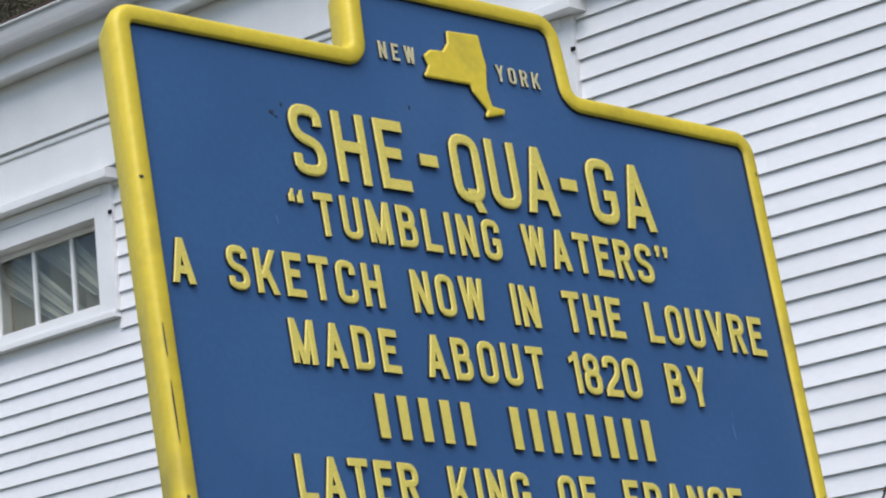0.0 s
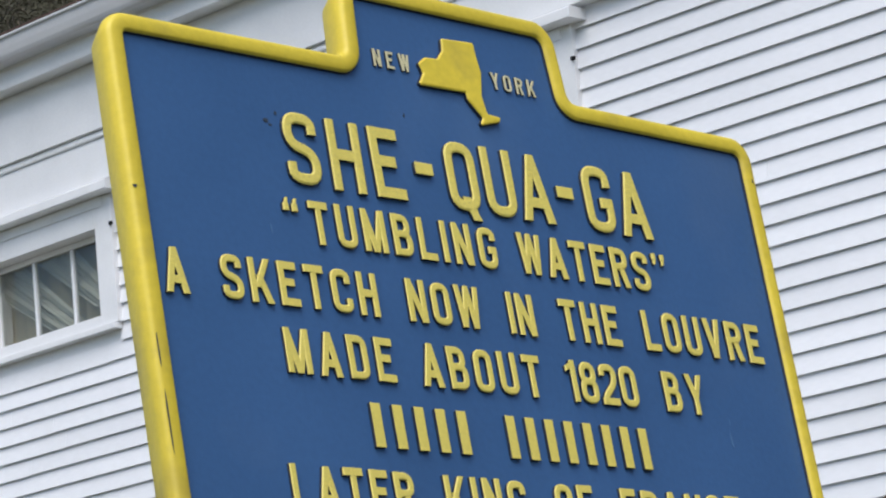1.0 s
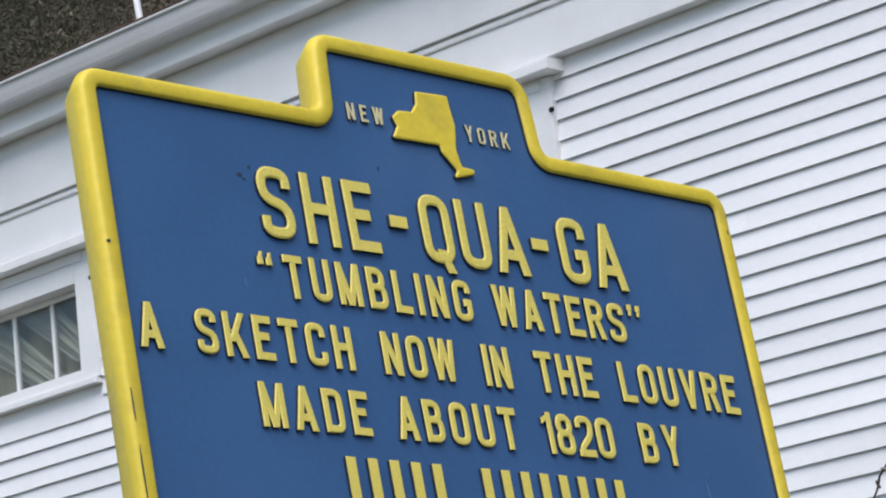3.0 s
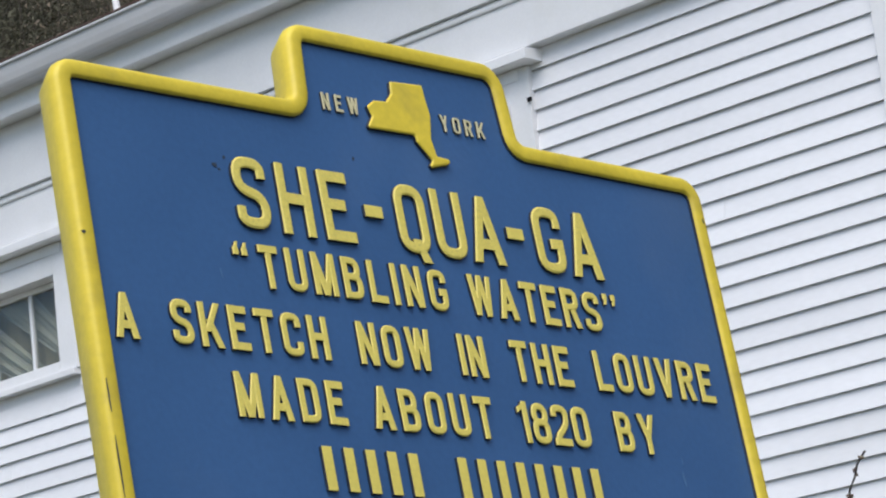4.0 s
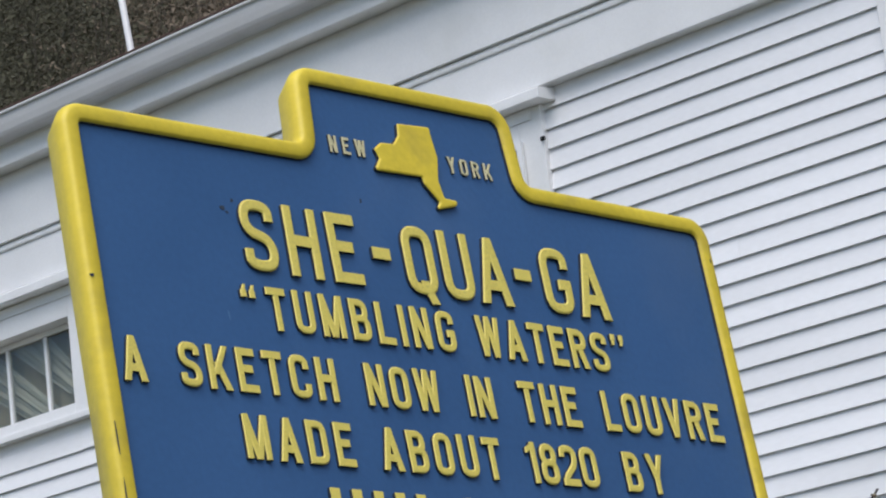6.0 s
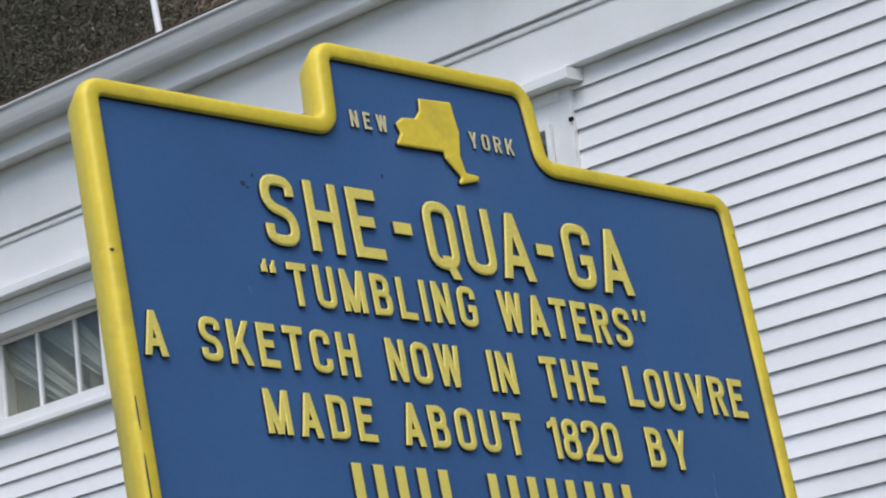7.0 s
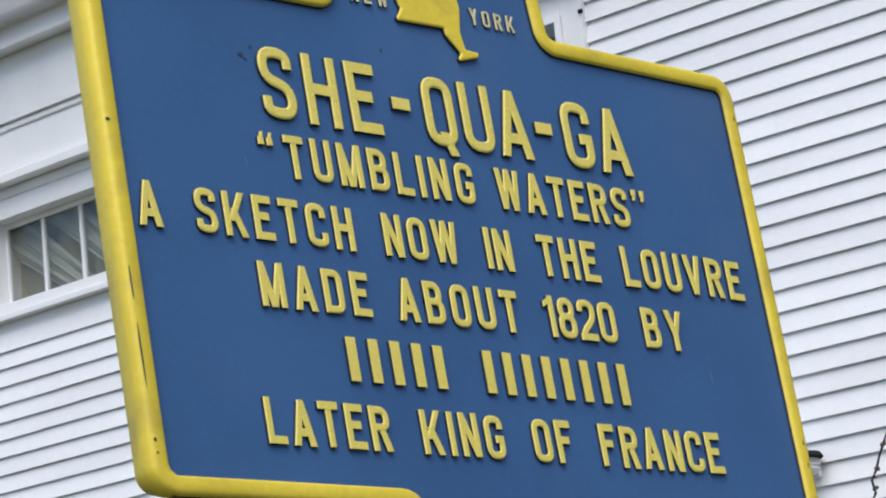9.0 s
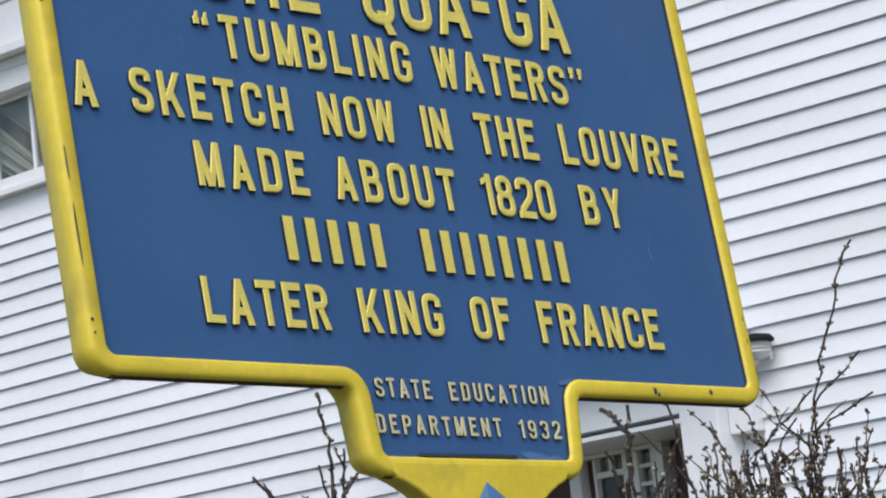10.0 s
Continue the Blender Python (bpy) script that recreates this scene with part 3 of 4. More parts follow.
def build_sign():
    # flat face, rounded outer edge, sides drawn in towards the back
    full = [(-0.0016, -RECESS), (-0.0008, -0.0031), (0.0003, -0.0009), (0.0020, 0.0), (0.0106, 0.0), (0.0128, -0.0005), (0.0145, -0.0018), (0.0156, -0.0040), (0.0162, -0.0072), (0.0164, -0.0115),
            (0.0058, -0.0355), (0.0045, -THICK), (0.0, -THICK), (-0.0010, -THICK + RECESS)]
    bm = bmesh.new()
    loft(bm, [(offset(INNER, o), d) for o, d in full])
    n = len(INNER)
    bm.normal_update()
    bmesh.ops.recalc_face_normals(bm, faces=bm.faces[:])
    bm.faces.ensure_lookup_table()
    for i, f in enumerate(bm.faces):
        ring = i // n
        # inner foot of the border: recess shade painted as near-black blue
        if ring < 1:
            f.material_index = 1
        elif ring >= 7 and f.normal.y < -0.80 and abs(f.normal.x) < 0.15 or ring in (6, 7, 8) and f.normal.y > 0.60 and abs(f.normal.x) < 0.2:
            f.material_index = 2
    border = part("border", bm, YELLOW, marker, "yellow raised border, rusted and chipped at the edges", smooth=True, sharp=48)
    border.data.materials.append(SHADED_EDGE)
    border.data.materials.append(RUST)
    bm = bmesh.new()
    poly = offset(INNER, 0.004)
    for z in (-RECESS, -THICK + RECESS):
        bm.faces.new([bm.verts.new((p.x, p.y, z)) for p in poly])
    bmesh.ops.triangulate(bm, faces=bm.faces[:])
    part("panel", bm, BLUE, marker, "flat blue panel with small chips")
    # neck below the tab
    def side(s):
        pts = [(0.106, -0.5770), (0.106, -0.5860), (0.101, -0.5920), (0.091, -0.5960), (0.080, -0.6020), (0.069, -0.6095), (0.060, -0.6185), (0.053, -0.632), (0.047, -0.655), (0.045, -0.69)]
        return [Vector((0.004 + s * u * (0.97 if s > 0 else 1.0), v)) for u, v in pts]
    outline = side(-1) + list(reversed(side(1)))
    bm = bmesh.new()
    rings = loft(bm, [(offset(outline, -0.0020), 0.0002), (offset(outline, -0.0006), -0.0004), (outline, -0.0020), (offset(outline, -0.006), -0.026), (offset(outline, -0.008), -0.0290)], False)
    bm.faces.new(rings[0])
    bm.faces.new(rings[-1])
    part("neck", bm, YELLOW, marker, "yellow neck flaring up to the tab")
    # post: pointed blue top over the neck, then a tube to the ground
    bm = bmesh.new()
    c = Vector((0.002, 0, -0.013))
    tip = bm.verts.new((c.x, -0.5945, 0.002))
    base = [bm.verts.new((c.x + 0.040 * math.cos(a), -0.640, 0.004 + 0.030 * math.sin(a))) for a in (0, 0.8, 1.57, 2.34, math.pi)]
    low = [bm.verts.new((v.co.x, -0.75, v.co.z)) for v in base]
    for i in range(4):
        bm.faces.new((base[i], base[i + 1], tip))
        bm.faces.new((base[i], base[i + 1], low[i + 1], low[i]))
    bm.faces.new(low)
    bm.faces.new((base[0], base[-1], low[-1], low[0]))
    bm.faces.new((base[0], base[-1], tip))
    part("post_tip", bm, BLUE, marker, "blue pointed top of the post")
    foot = -(2.4117 + 0.15) / 0.9915
    bm = tube(bmesh.new(), [Vector((c.x, -0.692, c.z)), Vector((c.x, foot, c.z))], [0.034, 0.034], 20)
    part("post", bm, BLUE, marker, "round blue steel post", smooth=False)
    # outline of the state
    shape = [(-0.0094, -0.0123), (0.0312, -0.0100), (0.0325, -0.0250), (0.0349, -0.0402), (0.0300, -0.0635), (0.0331, -0.0800), (0.0498, -0.0810), (0.0471, -0.0865), (0.0200, -0.0936),
             (0.0263, -0.0849), (0.0108, -0.0690), (0.0097, -0.0625), (-0.0486, -0.0637), (-0.0400, -0.0513), (-0.0440, -0.0420), (-0.0345, -0.0350), (-0.0188, -0.0338), (-0.0110, -0.0247)]
    poly = rounded([(u, v, 0.0022) for u, v in reversed(shape)], 4)
    if sum(a.x * b.y - b.x * a.y for a, b in zip(poly, poly[1:] + poly[:1])) < 0:
        poly.reverse()
    bm = bmesh.new()
    rings = loft(bm, [(poly, -RECESS), (poly, -0.0022), (offset(poly, -0.0008), -0.0012), (offset(poly, -0.0020), -0.0008)], False)
    # the map's upright sides take the painted shade colour
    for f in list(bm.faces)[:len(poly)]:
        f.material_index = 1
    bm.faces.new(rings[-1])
    part("state_map", bm, YELLOW, marker, "raised yellow outline of the state").data.materials.append(SHADED_EDGE)


build_sign()

GLYPHS = {}

# letter widths as shares of the cap height
WIDTHS = dict(zip("AMWELFTYN1KVI\u201c\u201d", (0.63, 0.69, 0.76, 0.54, 0.52, 0.52, 0.56, 0.60, 0.56, 0.36, 0.62, 0.60, 0.17, 0.44, 0.50)))


def fillet(points, closed):
    """A path from corners (x, y, radius), its corners rounded."""
    out = []
    n = len(points)
    for i, (x, y, r) in enumerate(points):
        p = Vector((x, y))
        if r == 0 or not closed and i in (0, n - 1):
            out.append(p)
            continue
        a, b = Vector(points[i - 1][:2]) - p, Vector(points[(i + 1) % n][:2]) - p
        a, b = p + a * min(r / a.length, 0.5), p + b * min(r / b.length, 0.5)
        for k in range(6):
            s = k / 5
            q = a * (1 - s) ** 2 + p * 2 * s * (1 - s) + b * s ** 2
            if not out or (q - out[-1]).length > 1e-4:
                out.append(q)
    if closed and (out[0] - out[-1]).length < 1e-4:
        out.pop()
    return out


def ribbon(points, t, closed=False):
    """Both edges of a stroke of thickness t along a path."""
    path = fillet(points, closed)
    n = len(path)
    left, right = [], []
    for i, p in enumerate(path):
        before = path[i - 1] if closed or i else None
        after = path[(i + 1) % n] if closed or i < n - 1 else None
        d0 = (p - before).normalized() if before is not None else None
        d1 = (after - p).normalized() if after is not None else d0
        d0 = d0 if d0 is not None else d1
        m = (Vector((-d0.y, d0.x)) + Vector((-d1.y, d1.x))).normalized()
        m = m * (t / 2 / max(m.dot(Vector((-d0.y, d0.x))), 0.5))
        left.append(p + m)
        right.append(p - m)
    return left, right, closed


def slab(xb, xt, y0, y1, d0, d1=None):
    """A straight stroke with level ends: left edge xb below, xt above, d0 wide (d1 above)."""
    d1 = d0 if d1 is None else d1
    return [Vector((xb, y0)), Vector((xt, y1))], [Vector((xb + d0, y0)), Vector((xt + d1, y1))], False


def strokes(ch, w, t):
    """The strokes of a condensed block capital or figure, w wide and 1 high."""
    h, top, far, c, r = t / 2, 1 - t / 2, w - t / 2, w / 2, 0.46 * (w - t)
    d = t * 1.06                       # level width of a slanted stroke
    stem, right_stem = slab(0, 0, 0, 1, t), slab(w - t, w - t, 0, 1, t)

    def bar(x0, x1, y):
        return slab(x0, x0, y, y + t, x1 - x0)

    mid = 0.53
    upper = ribbon(((h, mid, 0), (far, mid, r), (far, top, r), (h, top, 0)), t, True)
    if ch in "O0":
        return [ribbon(((h, h, r), (far, h, r), (far, top, r), (h, top, r)), t, True)]
    if ch == "Q":
        return [ribbon(((h, h, r), (far, h, r), (far, top, r), (h, top, r)), t, True), slab(w * 0.66, w * 0.40, -0.13, 0.20, d)]
    if ch == "U":
        return [ribbon(((h, 1, 0), (h, h, r), (far, h, r), (far, 1, 0)), t)]
    if ch == "C":
        return [ribbon(((far, 0.67, 0), (far, top, r), (h, top, r), (h, h, r), (far, h, r), (far, 0.33, 0)), t)]
    if ch == "G":
        return [ribbon(((far, 0.69, 0), (far, top, r), (h, top, r), (h, h, r), (far, h, r), (far, 0.50, 0)), t), bar(w * 0.54, w, 0.37)]
    if ch == "S":
        return [ribbon(((far, 0.71, 0), (far, top, r), (h, top, r), (h, 0.55, r), (far, 0.45, r), (far, h, r), (h, h, r), (h, 0.29, 0)), t)]
    if ch == "D":
        return [ribbon(((h, h, 0), (far, h, r), (far, top, r), (h, top, 0)), t, True)]
    if ch == "B":
        return [ribbon(((h, h, 0), (far, h, r), (far, mid, r), (h, mid, 0)), t, True), ribbon(((h, mid, 0), (far - 0.03, mid, r), (far - 0.03, top, r), (h, top, 0)), t, True)]
    if ch == "P":
        return [stem, ribbon(((h, 0.47, 0), (far, 0.47, r), (far, top, r), (h, top, 0)), t, True)]
    if ch == "R":
        return [stem, upper, slab(w - d, w * 0.42, 0, 0.5, d)]
    if ch == "8":
        return [ribbon(((h, h, r), (far, h, r), (far, mid, r), (h, mid, r)), t, True), ribbon(((h + 0.02, mid, r), (far - 0.02, mid, r), (far - 0.02, top, r), (h + 0.02, top, r)), t, True)]
    if ch == "9":
        return [ribbon(((h, 0.44, r), (far, 0.44, r), (far, top, r), (h, top, r)), t, True), ribbon(((far, 0.62, 0), (far, h, r), (h, h, r), (h, 0.27, 0)), t)]
    if ch == "2":
        return [ribbon(((h, 0.70, 0), (h, top, r), (far, top, r), (far, 0.55, r), (h * 1.4, 0.20, 0.08), (h * 1.4, 0.04, 0)), t), bar(0, w, 0)]
    if ch == "3":
        return [ribbon(((h, 0.73, 0), (h, top, r), (far, top, r), (far, mid, r), (w * 0.4, mid, 0)), t), ribbon(((w * 0.4, mid, 0), (far, mid, r), (far, h, r), (h, h, r), (h, 0.27, 0)), t)]
    if ch == "1":
        return [right_stem, ([Vector((0.03, 0.72)), Vector((0.03, 0.72 + t * 0.8))], [Vector((w - t * 0.6, 0.84)), Vector((w - t * 0.6, 0.995))], False)]
    if ch == "A":
        return [slab(0, c - d / 2, 0, 1, d), slab(w - d, c - d / 2, 0, 1, d), bar(w * 0.22, w * 0.78, 0.21)]
    if ch == "V":
        return [slab(c - d / 2, 0, 0, 1, d), slab(c - d / 2, w - d, 0, 1, d)]
    if ch == "W":
        q = d * 0.90
        return [slab(w * 0.27 - q / 2, 0, 0, 1, q), slab(w * 0.27 - q / 2, c - q / 2, 0, 1, q), slab(w * 0.73 - q / 2, c - q / 2, 0, 1, q), slab(w * 0.73 - q / 2, w - q, 0, 1, q)]
    if ch == "M":
        return [stem, right_stem, slab(c - d / 2, 0, 0, 1, d), slab(c - d / 2, w - d, 0, 1, d)]
    if ch == "N":
        return [stem, right_stem, slab(w - d, 0, 0, 1, d)]
    if ch == "K":
        return [stem, slab(t * 0.55, w - d, 0.34, 1, d), slab(w - d, w * 0.30, 0, 0.62, d)]
    if ch == "Y":
        return [slab(c - t / 2, c - t / 2, 0, 0.46, t), slab(c - d / 2, 0, 0.40, 1, d), slab(c - d / 2, w - d, 0.40, 1, d)]
    if ch == "H":
        return [stem, right_stem, bar(t * 0.5, w - t * 0.5, 0.44)]
    if ch == "T":
        return [bar(0, w, 1 - t), slab(c - t / 2, c - t / 2, 0, 1 - t * 0.5, t)]
    if ch in "LEF":
        out = [stem]
        if ch != "F":
            out.append(bar(t * 0.5, w, 0))
        if ch != "L":
            out += [bar(t * 0.5, w * 0.97, 1 - t), bar(t * 0.5, w * 0.82, 0.45)]
        return out
    if ch == "\u201c":
        return [q for x in (0.0, 0.25) for q in (slab(x, x, 0.70, 0.87, 0.18, 0.17), slab(x, x + 0.09, 0.78, 1.0, 0.13, 0.08))]
    if ch == "\u201d":
        return [q for x in (0.0, 0.30) for q in (slab(x, x, 0.85, 1.0, 0.15, 0.16), slab(x + 0.02, x + 0.04, 0.72, 0.92, 0.08, 0.12))]
    return [stem]


def glyph(ch, t, mat):
    """One raised letter of cap height 1 and depth 1, with eased edges; the strokes lie a hair above one another."""
    key = (ch, t, mat.name)
    if key not in GLYPHS:
        w = t if ch == "I" else WIDTHS.get(ch, 0.57)
        bm = bmesh.new()
        for k, (left, right, closed) in enumerate(strokes(ch, w, t)):
            z, ease = 1 - 0.035 * k, 0.16
            rings = []
            for a, b in zip(left, right):
                inset = (b - a) * min(ease, 0.03 / max((b - a).length, 0.01))
                rings.append([bm.verts.new((q.x, q.y, u)) for q, u in ((a, 0.0), (a, z - 0.22), (a + inset, z), (b - inset, z), (b, z - 0.22), (b, 0.0))])
            pairs = list(zip(rings, rings[1:])) + ([(rings[-1], rings[0])] if closed else [])
            for r0, r1 in pairs:
                # sides and end caps are coloured dark for their shade
                for i in range(5):
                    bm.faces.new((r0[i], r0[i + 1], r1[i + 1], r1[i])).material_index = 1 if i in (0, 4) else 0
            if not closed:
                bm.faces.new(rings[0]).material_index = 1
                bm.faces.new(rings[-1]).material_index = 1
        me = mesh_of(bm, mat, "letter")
        me.materials.append(SHADED_EDGE)
        GLYPHS[key] = (me, w)
    return GLYPHS[key]


def word(text, u0, u1, base, cap, t, mat, depth=0.0040):
    """A word of raised letters between u0 and u1 on a base line."""
    u0, u1 = u0 + 0.0022, u1 + 0.0030
    rnd = random.Random(text)
    glyphs = [glyph(ch, t, mat) for ch in text]
    widths = [g[1] * cap for g in glyphs]
    gap = (u1 - u0 - sum(widths)) / (len(text) - 1) if len(text) > 1 else 0
    u = u0 if len(text) > 1 else (u0 + u1) / 2 - widths[0] / 2
    for g, w in zip(glyphs, widths):
        ob = new("letter", g[0])
        ob.parent = marker
        ob.matrix_basis = Matrix.LocRotScale((u, base + rnd.uniform(-0.0004, 0.0004), -RECESS - 0.0002), Euler((0, 0, rnd.uniform(-0.012, 0.012))), (cap, cap, depth))
        u += w + gap


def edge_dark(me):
    """The upright sides of a raised piece stay blue, darkened to put their shade into the colour."""
    me.materials.append(SHADED_EDGE)
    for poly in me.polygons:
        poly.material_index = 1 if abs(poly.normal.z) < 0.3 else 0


def bars(u0, u1, base, cap, count):
    """Plain raised bars for a word that is not lettered."""
    step = (u1 - u0) / count
    me = mesh_of(boxed(0, step * 0.46, 0, cap, -RECESS + 0.0001, -0.0020, 0.0008), LETTER, "bar")
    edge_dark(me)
    for k in range(count):
        ob = new("raised_bar", me)
        ob.parent = marker
        ob.location = (u0 + k * step + step * 0.12, base, 0)


# title, letter by letter
for ch, u0, u1 in (("S", -0.2227, -0.1852), ("H", -0.1732, -0.1362), ("E", -0.1239, -0.0882), ("Q", -0.0349, 0.0012), ("U", 0.0116, 0.0465), ("A", 0.0536, 0.0958), ("G", 0.1399, 0.1767), ("A", 0.1842, 0.2254)):
    word(ch, u0, u1, -0.1790, 0.0655, 0.152, LETTER, 0.0046)
for u0 in (-0.0716, 0.1049):
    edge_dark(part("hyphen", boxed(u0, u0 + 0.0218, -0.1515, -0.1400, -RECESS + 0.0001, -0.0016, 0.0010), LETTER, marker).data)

LINES = ((-0.2318, (("TUMBLING", -0.2075, 0.0093), ("WATERS", 0.0388, 0.2083))),
         (-0.2909, (("A", -0.3745, -0.3493), ("SKETCH", -0.3144, -0.1451), ("NOW", -0.1103, -0.0240), ("IN", 0.0104, 0.0423), ("THE", 0.0766, 0.1523), ("LOUVRE", 0.1855, 0.3490))),
         (-0.3488, (("MADE", -0.2583, -0.1390), ("ABOUT", -0.1075, 0.0365), ("1820", 0.0684, 0.1597), ("BY", 0.1965, 0.2503))),
         (-0.4658, (("LATER", -0.2748, -0.1414), ("KING", -0.1056, -0.0108), ("OF", 0.0256, 0.0736), ("FRANCE", 0.1093, 0.2695))))
for base, words in LINES:
    for text, u0, u1 in words:
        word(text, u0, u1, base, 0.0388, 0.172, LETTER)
bars(-0.1765, -0.0535, -0.4072, 0.0388, 5)
bars(-0.0196, 0.1717, -0.4072, 0.0388, 8)
for text, u0, u1 in (("\u201c", -0.2361, -0.2192), ("\u201d", 0.2151, 0.2358)):
    word(text, u0, u1, -0.2318, 0.0388, 0.172, LETTER)
for text, u0, u1, base in (("NEW", -0.0993, -0.0561, -0.0522), ("YORK", 0.0463, 0.1019, -0.0522), ("STATE", -0.1038, -0.0404, -0.5215), ("EDUCATION", -0.0179, 0.1010, -0.5225),
                           ("DEPARTMENT", -0.1095, 0.0358, -0.5530), ("1932", 0.0577, 0.1085, -0.5535)):
    word(text, u0, u1, base, 0.0165, 0.165, SMALL_LETTER, 0.0030)


def chip(points, mat, z, name, label):
    """A thin flake with its own ragged edge on the sign's face."""
    bm = bmesh.new()
    poly = [Vector(p) for p in points]
    a = [bm.verts.new((p.x, p.y, z)) for p in poly]
    b = [bm.verts.new((p.x, p.y, z - 0.0004)) for p in poly]
    bm.faces.new(a)
    bm.faces.new(b)
    for i in range(len(a)):
        bm.faces.new((a[i], a[(i + 1) % len(a)], b[(i + 1) % len(b)], b[i]))
    part(name, bm, mat, marker, label)


def flake(u, v, w, h, mat, z, name, label, seed, tilt=0.0):
    """A ragged flake of about w by h."""
    rnd = random.Random(seed)
    pts = []
    for k in range(9):
        t = 2 * math.pi * k / 9
        r = rnd.uniform(0.65, 1.15)
        x, y = 0.5 * w * r * math.cos(t), 0.5 * h * r * math.sin(t)
        pts.append((u + x * math.cos(tilt) - y * math.sin(tilt), v + x * math.sin(tilt) + y * math.cos(tilt)))
    chip(pts, mat, z, name, label)


ON = -RECESS + 0.0006
for k, (u, v, w, h) in enumerate(((-0.2396, -0.1235, 0.0055, 0.0050), (-0.2350, -0.1270, 0.0035, 0.0022), (-0.2273, -0.1150, 0.0030, 0.0042), (-0.0749, -0.0951, 0.0022, 0.0050), (-0.198, -0.1745, 0.003, 0.003))):
    flake(u + 0.005, v, w, h, CHIP_DARK, ON, "paint_chip", "dark spot where the paint is gone", 40 + k)
for k, (u, v, w, h) in enumerate(((-0.2525, -0.222, 0.0018, 0.010), (0.2775, -0.371, 0.0030, 0.017), (0.2800, -0.353, 0.0015, 0.008))):
    flake(u + 0.005, v, w, h, CHIP_PALE, ON, "paint_scratch", "pale scratch in the blue paint", 60 + k, 0.1)
for k, (u, v, w, h) in enumerate(((-0.3915, -0.343, 0.0014, 0.030), (-0.3915, -0.400, 0.0016, 0.055), (-0.3905, -0.470, 0.0030, 0.0032), (-0.3900, -0.4805, 0.0022, 0.0026), (-0.3912, -0.2048, 0.0042, 0.0036), (0.2430, -0.5060, 0.0052, 0.0070),
                                  (0.2470, -0.5095, 0.0035, 0.0045), (0.3200, -0.5050, 0.0060, 0.0050), (0.3885, -0.4303, 0.0014, 0.005), (0.3885, -0.452, 0.0012, 0.004), (0.3890, -0.100, 0.0016, 0.005))):
    flake(u, v, w, h, CHIP_DARK, 0.0005, "paint_chip", "dark spot where the paint is gone", 80 + k)
# the tab's lower edge: a dark open joint and a torn pale flake
part("open_joint", boxed(-0.066, 0.048, -0.5728, -0.5694, -RECESS, -0.0006, 0.0004), CHIP_DARK, marker, "dark open joint above the neck")
for k, (u, v, w, h, tilt) in enumerate(((0.080, -0.5705, 0.046, 0.009, -0.15), (0.099, -0.5720, 0.022, 0.008, 0.2), (0.132, -0.5000, 0.022, 0.005, 0.25))):
    flake(u, v, w, h, CHIP_PALE, ON + 0.0003 * k, "torn_flake", "torn pale flake of blue paint", 100 + k, tilt)


# ---- shrub in the yard ----


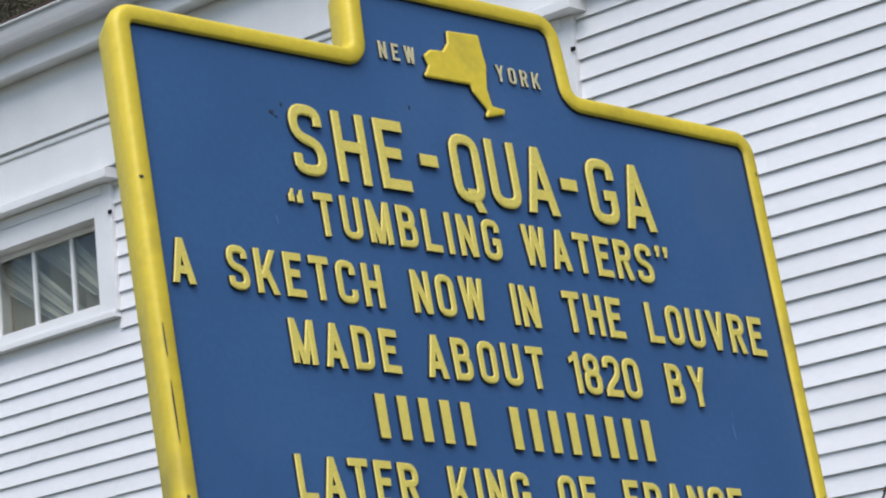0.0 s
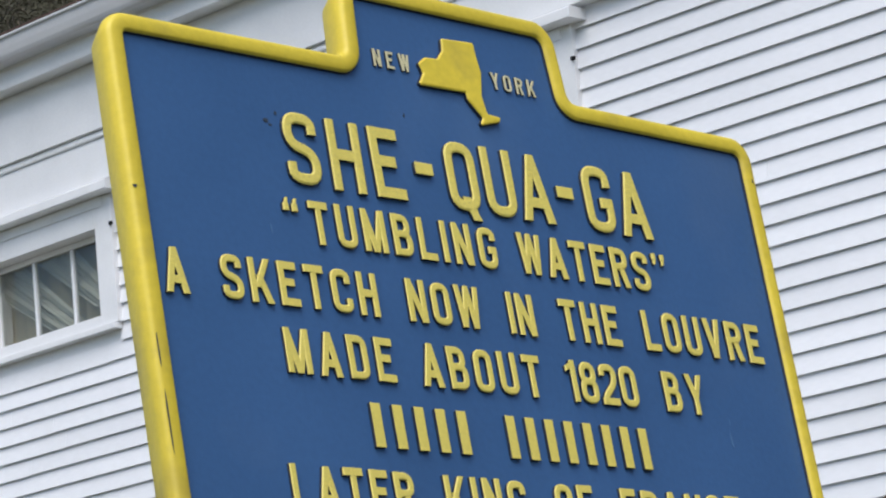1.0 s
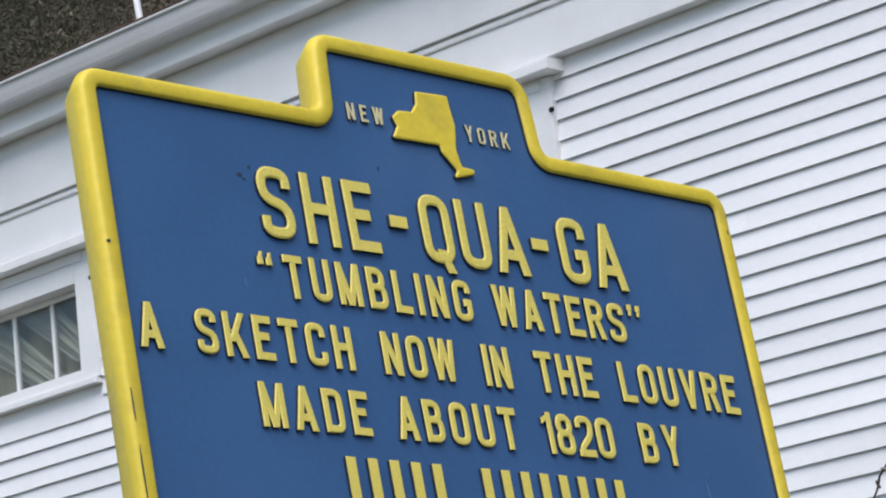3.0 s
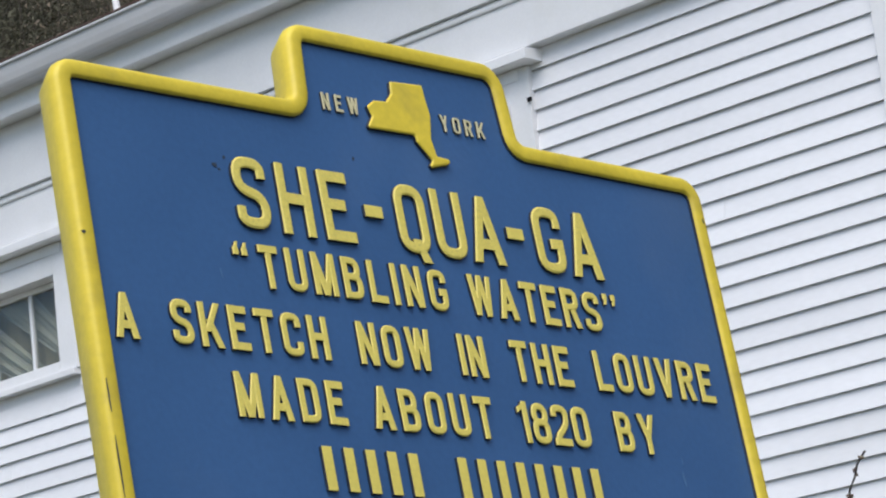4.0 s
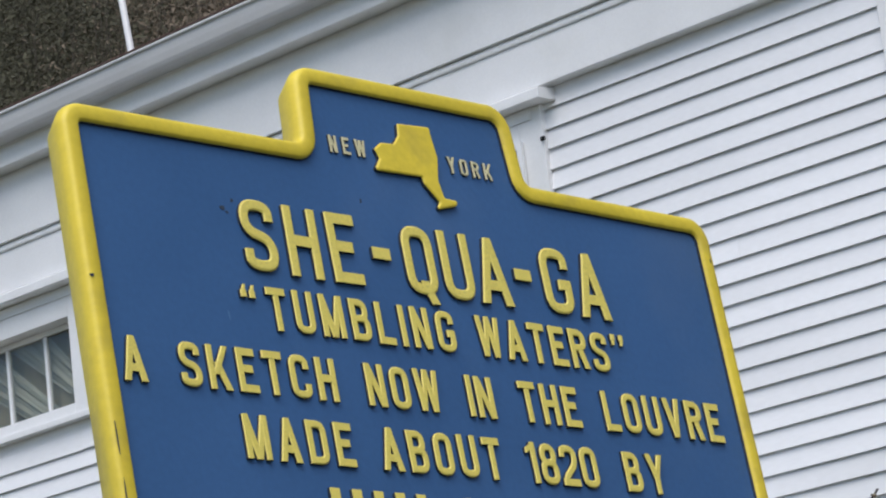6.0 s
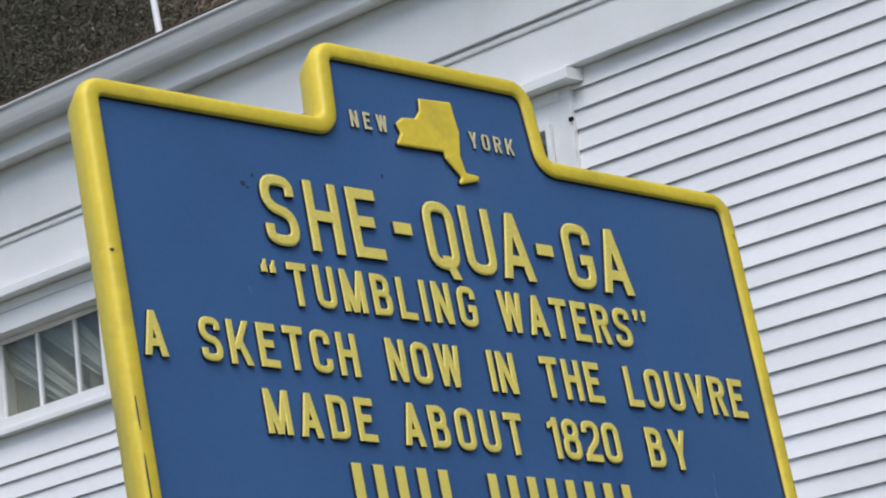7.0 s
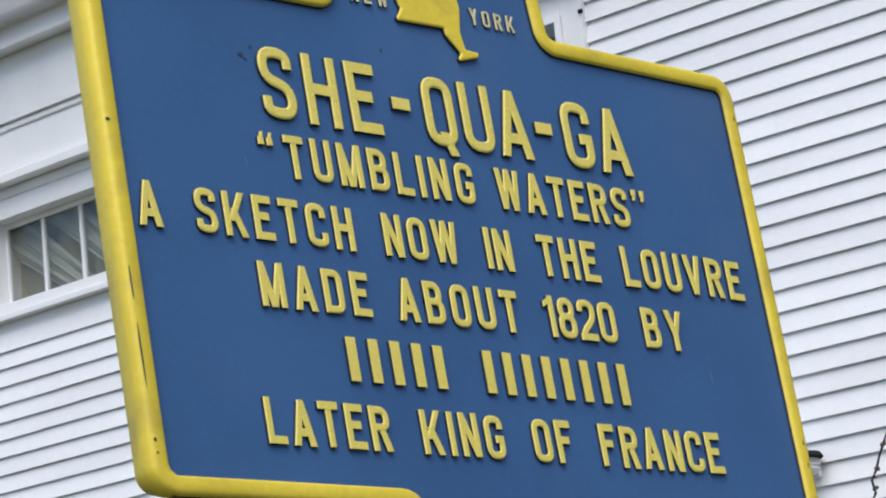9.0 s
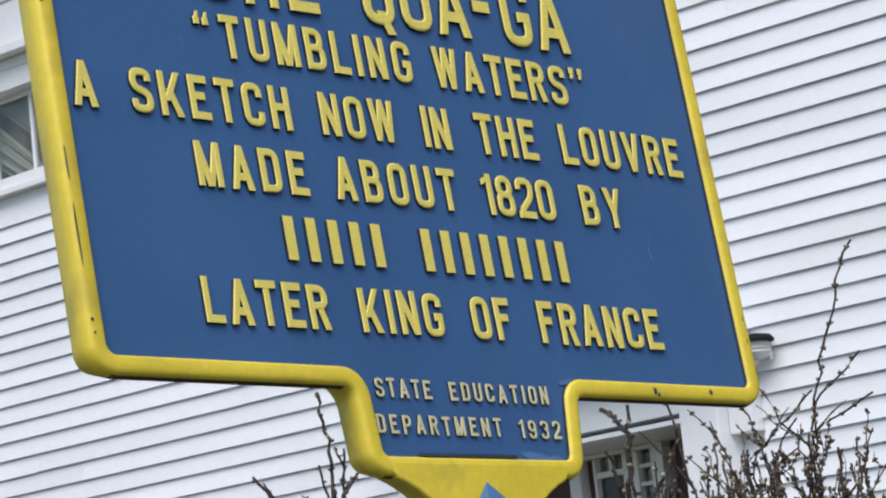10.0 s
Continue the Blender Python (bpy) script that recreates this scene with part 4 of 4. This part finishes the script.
def shrub(name, base, stems, seed, dense, label, single_above, pale_share=0.16):
    """Bare budding shrub: stems (thickness, then points along each) rise from the base, with side twigs and knots of buds."""
    rnd = random.Random(seed)
    base = Vector(base)
    thing = empty(name, Matrix.Translation(base))
    tagged(thing, label, "shrub")
    brown, pale = bmesh.new(), bmesh.new()

    def bud(p, s):
        axis = Vector((rnd.gauss(0, 1), rnd.gauss(0, 1), rnd.gauss(0.6, 1))).normalized()
        o = axis.orthogonal().normalized()
        q = axis.cross(o)
        buds = pale if rnd.random() < pale_share else brown
        tipv, bot = buds.verts.new(p + axis * s * 1.15), buds.verts.new(p - axis * s * 0.7)
        ring = [buds.verts.new(p + s * 0.75 * (math.cos(a) * o + math.sin(a) * q) + axis * s * 0.15) for a in (0, 1.26, 2.51, 3.77, 5.03)]
        for i in range(5):
            buds.faces.new((ring[i], ring[(i + 1) % 5], tipv))
            buds.faces.new((ring[(i + 1) % 5], ring[i], bot))

    def twig(mesh, ctrl, r, level):
        pts = []
        for a, b in zip(ctrl, ctrl[1:]):
            n = max(2, int((b - a).length / 0.022))
            pts += [a.lerp(b, i / n) + Vector((rnd.gauss(0, 1), rnd.gauss(0, 1), rnd.gauss(0, 0.5))) * 0.0035 for i in range(n)]
        pts.append(ctrl[-1])
        n = len(pts) - 1
        tube(mesh, pts, [r * (1 - 0.62 * i / n) + 0.0004 for i in range(n + 1)], 5)
        length = sum((b - a).length for a, b in zip(pts, pts[1:]))
        for i in range(1, n + 1):
            if pts[i].z + base.z > 1.7 and rnd.random() < 0.9:
                knot = pts[i].lerp(pts[i - 1], rnd.random())
                for _ in range(rnd.choice((1, 2, 3, 3))):
                    out = Vector((rnd.gauss(0, 1), rnd.gauss(0, 1), rnd.gauss(0, 0.6))).normalized()
                    bud(knot + out * (r * (1 - 0.62 * i / n) + rnd.uniform(0.0, 0.004)), rnd.uniform(0.0034, 0.0068))
        if level < 2:
            for _ in range(int(dense * min(length, 0.9) * (9.0 if level == 0 else 12.0))):
                k = int(n * (1 - rnd.uniform(0.04, 1.0) * min(1.0, 0.75 / length)))
                k = max(0, min(k, n - 1))
                if level == 0 and pts[k].z + base.z > single_above:
                    continue
                ang = rnd.uniform(0, 6.28)
                reach = rnd.uniform(0.04, 0.14) * (1 if level == 0 else 0.6)
                d = ((pts[k + 1] - pts[k]).normalized() * 0.8 + Vector((math.cos(ang), math.sin(ang), 0.2)) * rnd.uniform(0.4, 1.0)).normalized()
                kink = pts[k] + d * reach * 0.5 + Vector((rnd.gauss(0, 1), rnd.gauss(0, 1), 0.6)) * 0.008
                twig(mesh, [pts[k], kink, pts[k] + d * reach + Vector((0, 0, reach * 0.25))], max(r * 0.45, 0.0011), level + 1)

    for r, *points in stems:
        ctrl = [Vector((rnd.uniform(-0.10, 0.10), rnd.uniform(-0.10, 0.10), -0.05))] + [Vector((x, y, z)) - base for x, y, z in points]
        mesh = bmesh.new()
        twig(mesh, ctrl, r, 0)
        part("stem", mesh, BARK, thing)
    part("brown_bud_growth", brown, BUD, thing, "small dark brown buds")["kind"] = "stuff"
    part("pale_bud_growth", pale, BLOSSOM, thing, "small pale opening buds")["kind"] = "stuff"


rs = random.Random(3)


def thicket(count, x0, x1, z0, z1, r):
    """Upright stems that end at chance places in a stretch of the shrub's top."""
    out = []
    for _ in range(count):
        x, y, z = rs.uniform(x0, x1), rs.uniform(-6.5, -6.1), rs.uniform(z0, z1)
        out.append((r * rs.uniform(0.7, 1.2), (x + rs.uniform(-0.06, 0.06), y, z - 0.35), (x, y, z)))
    return out


# the tall leader with its side shoots, then the tangle below it
tall = [(0.0050, (-3.385, -6.3, 1.95), (-3.353, -6.3, 2.158), (-3.324, -6.3, 2.259), (-3.277, -6.3, 2.367), (-3.248, -6.3, 2.446), (-3.213, -6.3, 2.487)),
        (0.0045, (-3.375, -6.29, 1.98), (-3.350, -6.29, 2.205), (-3.239, -6.28, 2.286)),
        (0.0048, (-3.380, -6.31, 1.97), (-3.351, -6.31, 2.147), (-3.300, -6.31, 2.168), (-3.201, -6.31, 2.202)),
        (0.0045, (-3.52, -6.3, 1.95), (-3.486, -6.3, 2.136), (-3.342, -6.3, 2.230)),
        (0.0045, (-3.46, -6.3, 1.95), (-3.469, -6.3, 2.155), (-3.512, -6.3, 2.226)),
        (0.0045, (-3.53, -6.3, 1.95), (-3.545, -6.3, 2.102), (-3.592, -6.3, 2.201)),
        (0.0040, (-3.44, -6.3, 1.95), (-3.440, -6.3, 2.129), (-3.385, -6.3, 2.184))]
shrub("shrub", (-3.42, -6.30, 0.0), tall + thicket(42, -3.59, -3.35, 2.03, 2.15, 0.0045) + thicket(9, -3.32, -3.15, 2.02, 2.10, 0.0040), 21, 0.62, "tall bare budding shrub with tangled brown twigs", 2.15)
shrub("shrub", (-3.75, -6.30, 0.0), [(0.0115, (-3.815, -6.3, 2.05), (-3.791, -6.3, 2.215), (-3.856, -6.3, 2.277)),
                                     (0.0080, (-3.805, -6.3, 2.05), (-3.790, -6.3, 2.200), (-3.787, -6.3, 2.275)),
                                     (0.0060, (-3.61, -6.3, 1.98), (-3.659, -6.3, 2.130), (-3.668, -6.3, 2.208), (-3.689, -6.3, 2.262)),
                                     (0.0095, (-3.77, -6.3, 2.02), (-3.743, -6.3, 2.086), (-3.671, -6.3, 2.186)),
                                     (0.0070, (-3.73, -6.3, 2.00), (-3.690, -6.3, 2.14)), (0.0070, (-3.75, -6.3, 2.00), (-3.715, -6.3, 2.10))], 14, 0.40, "slender bare shrub with arching budded stems", 2.12)
shrub("shrub", (-4.64, -6.30, 0.0), [(0.0090, (-4.60, -6.3, 2.10), (-4.617, -6.3, 2.21), (-4.620, -6.3, 2.31), (-4.640, -6.3, 2.441)),
                                     (0.0070, (-4.62, -6.3, 2.10), (-4.64, -6.3, 2.24), (-4.655, -6.3, 2.285)),
                                     (0.0070, (-4.59, -6.3, 2.10), (-4.588, -6.3, 2.24), (-4.575, -6.3, 2.31)),
                                     (0.0085, (-4.76, -6.3, 2.10), (-4.811, -6.3, 2.238), (-4.862, -6.3, 2.290))], 8, 0.55, "sparse bare shrub with a few upright twigs", 2.33, 0.10)

build_boards()
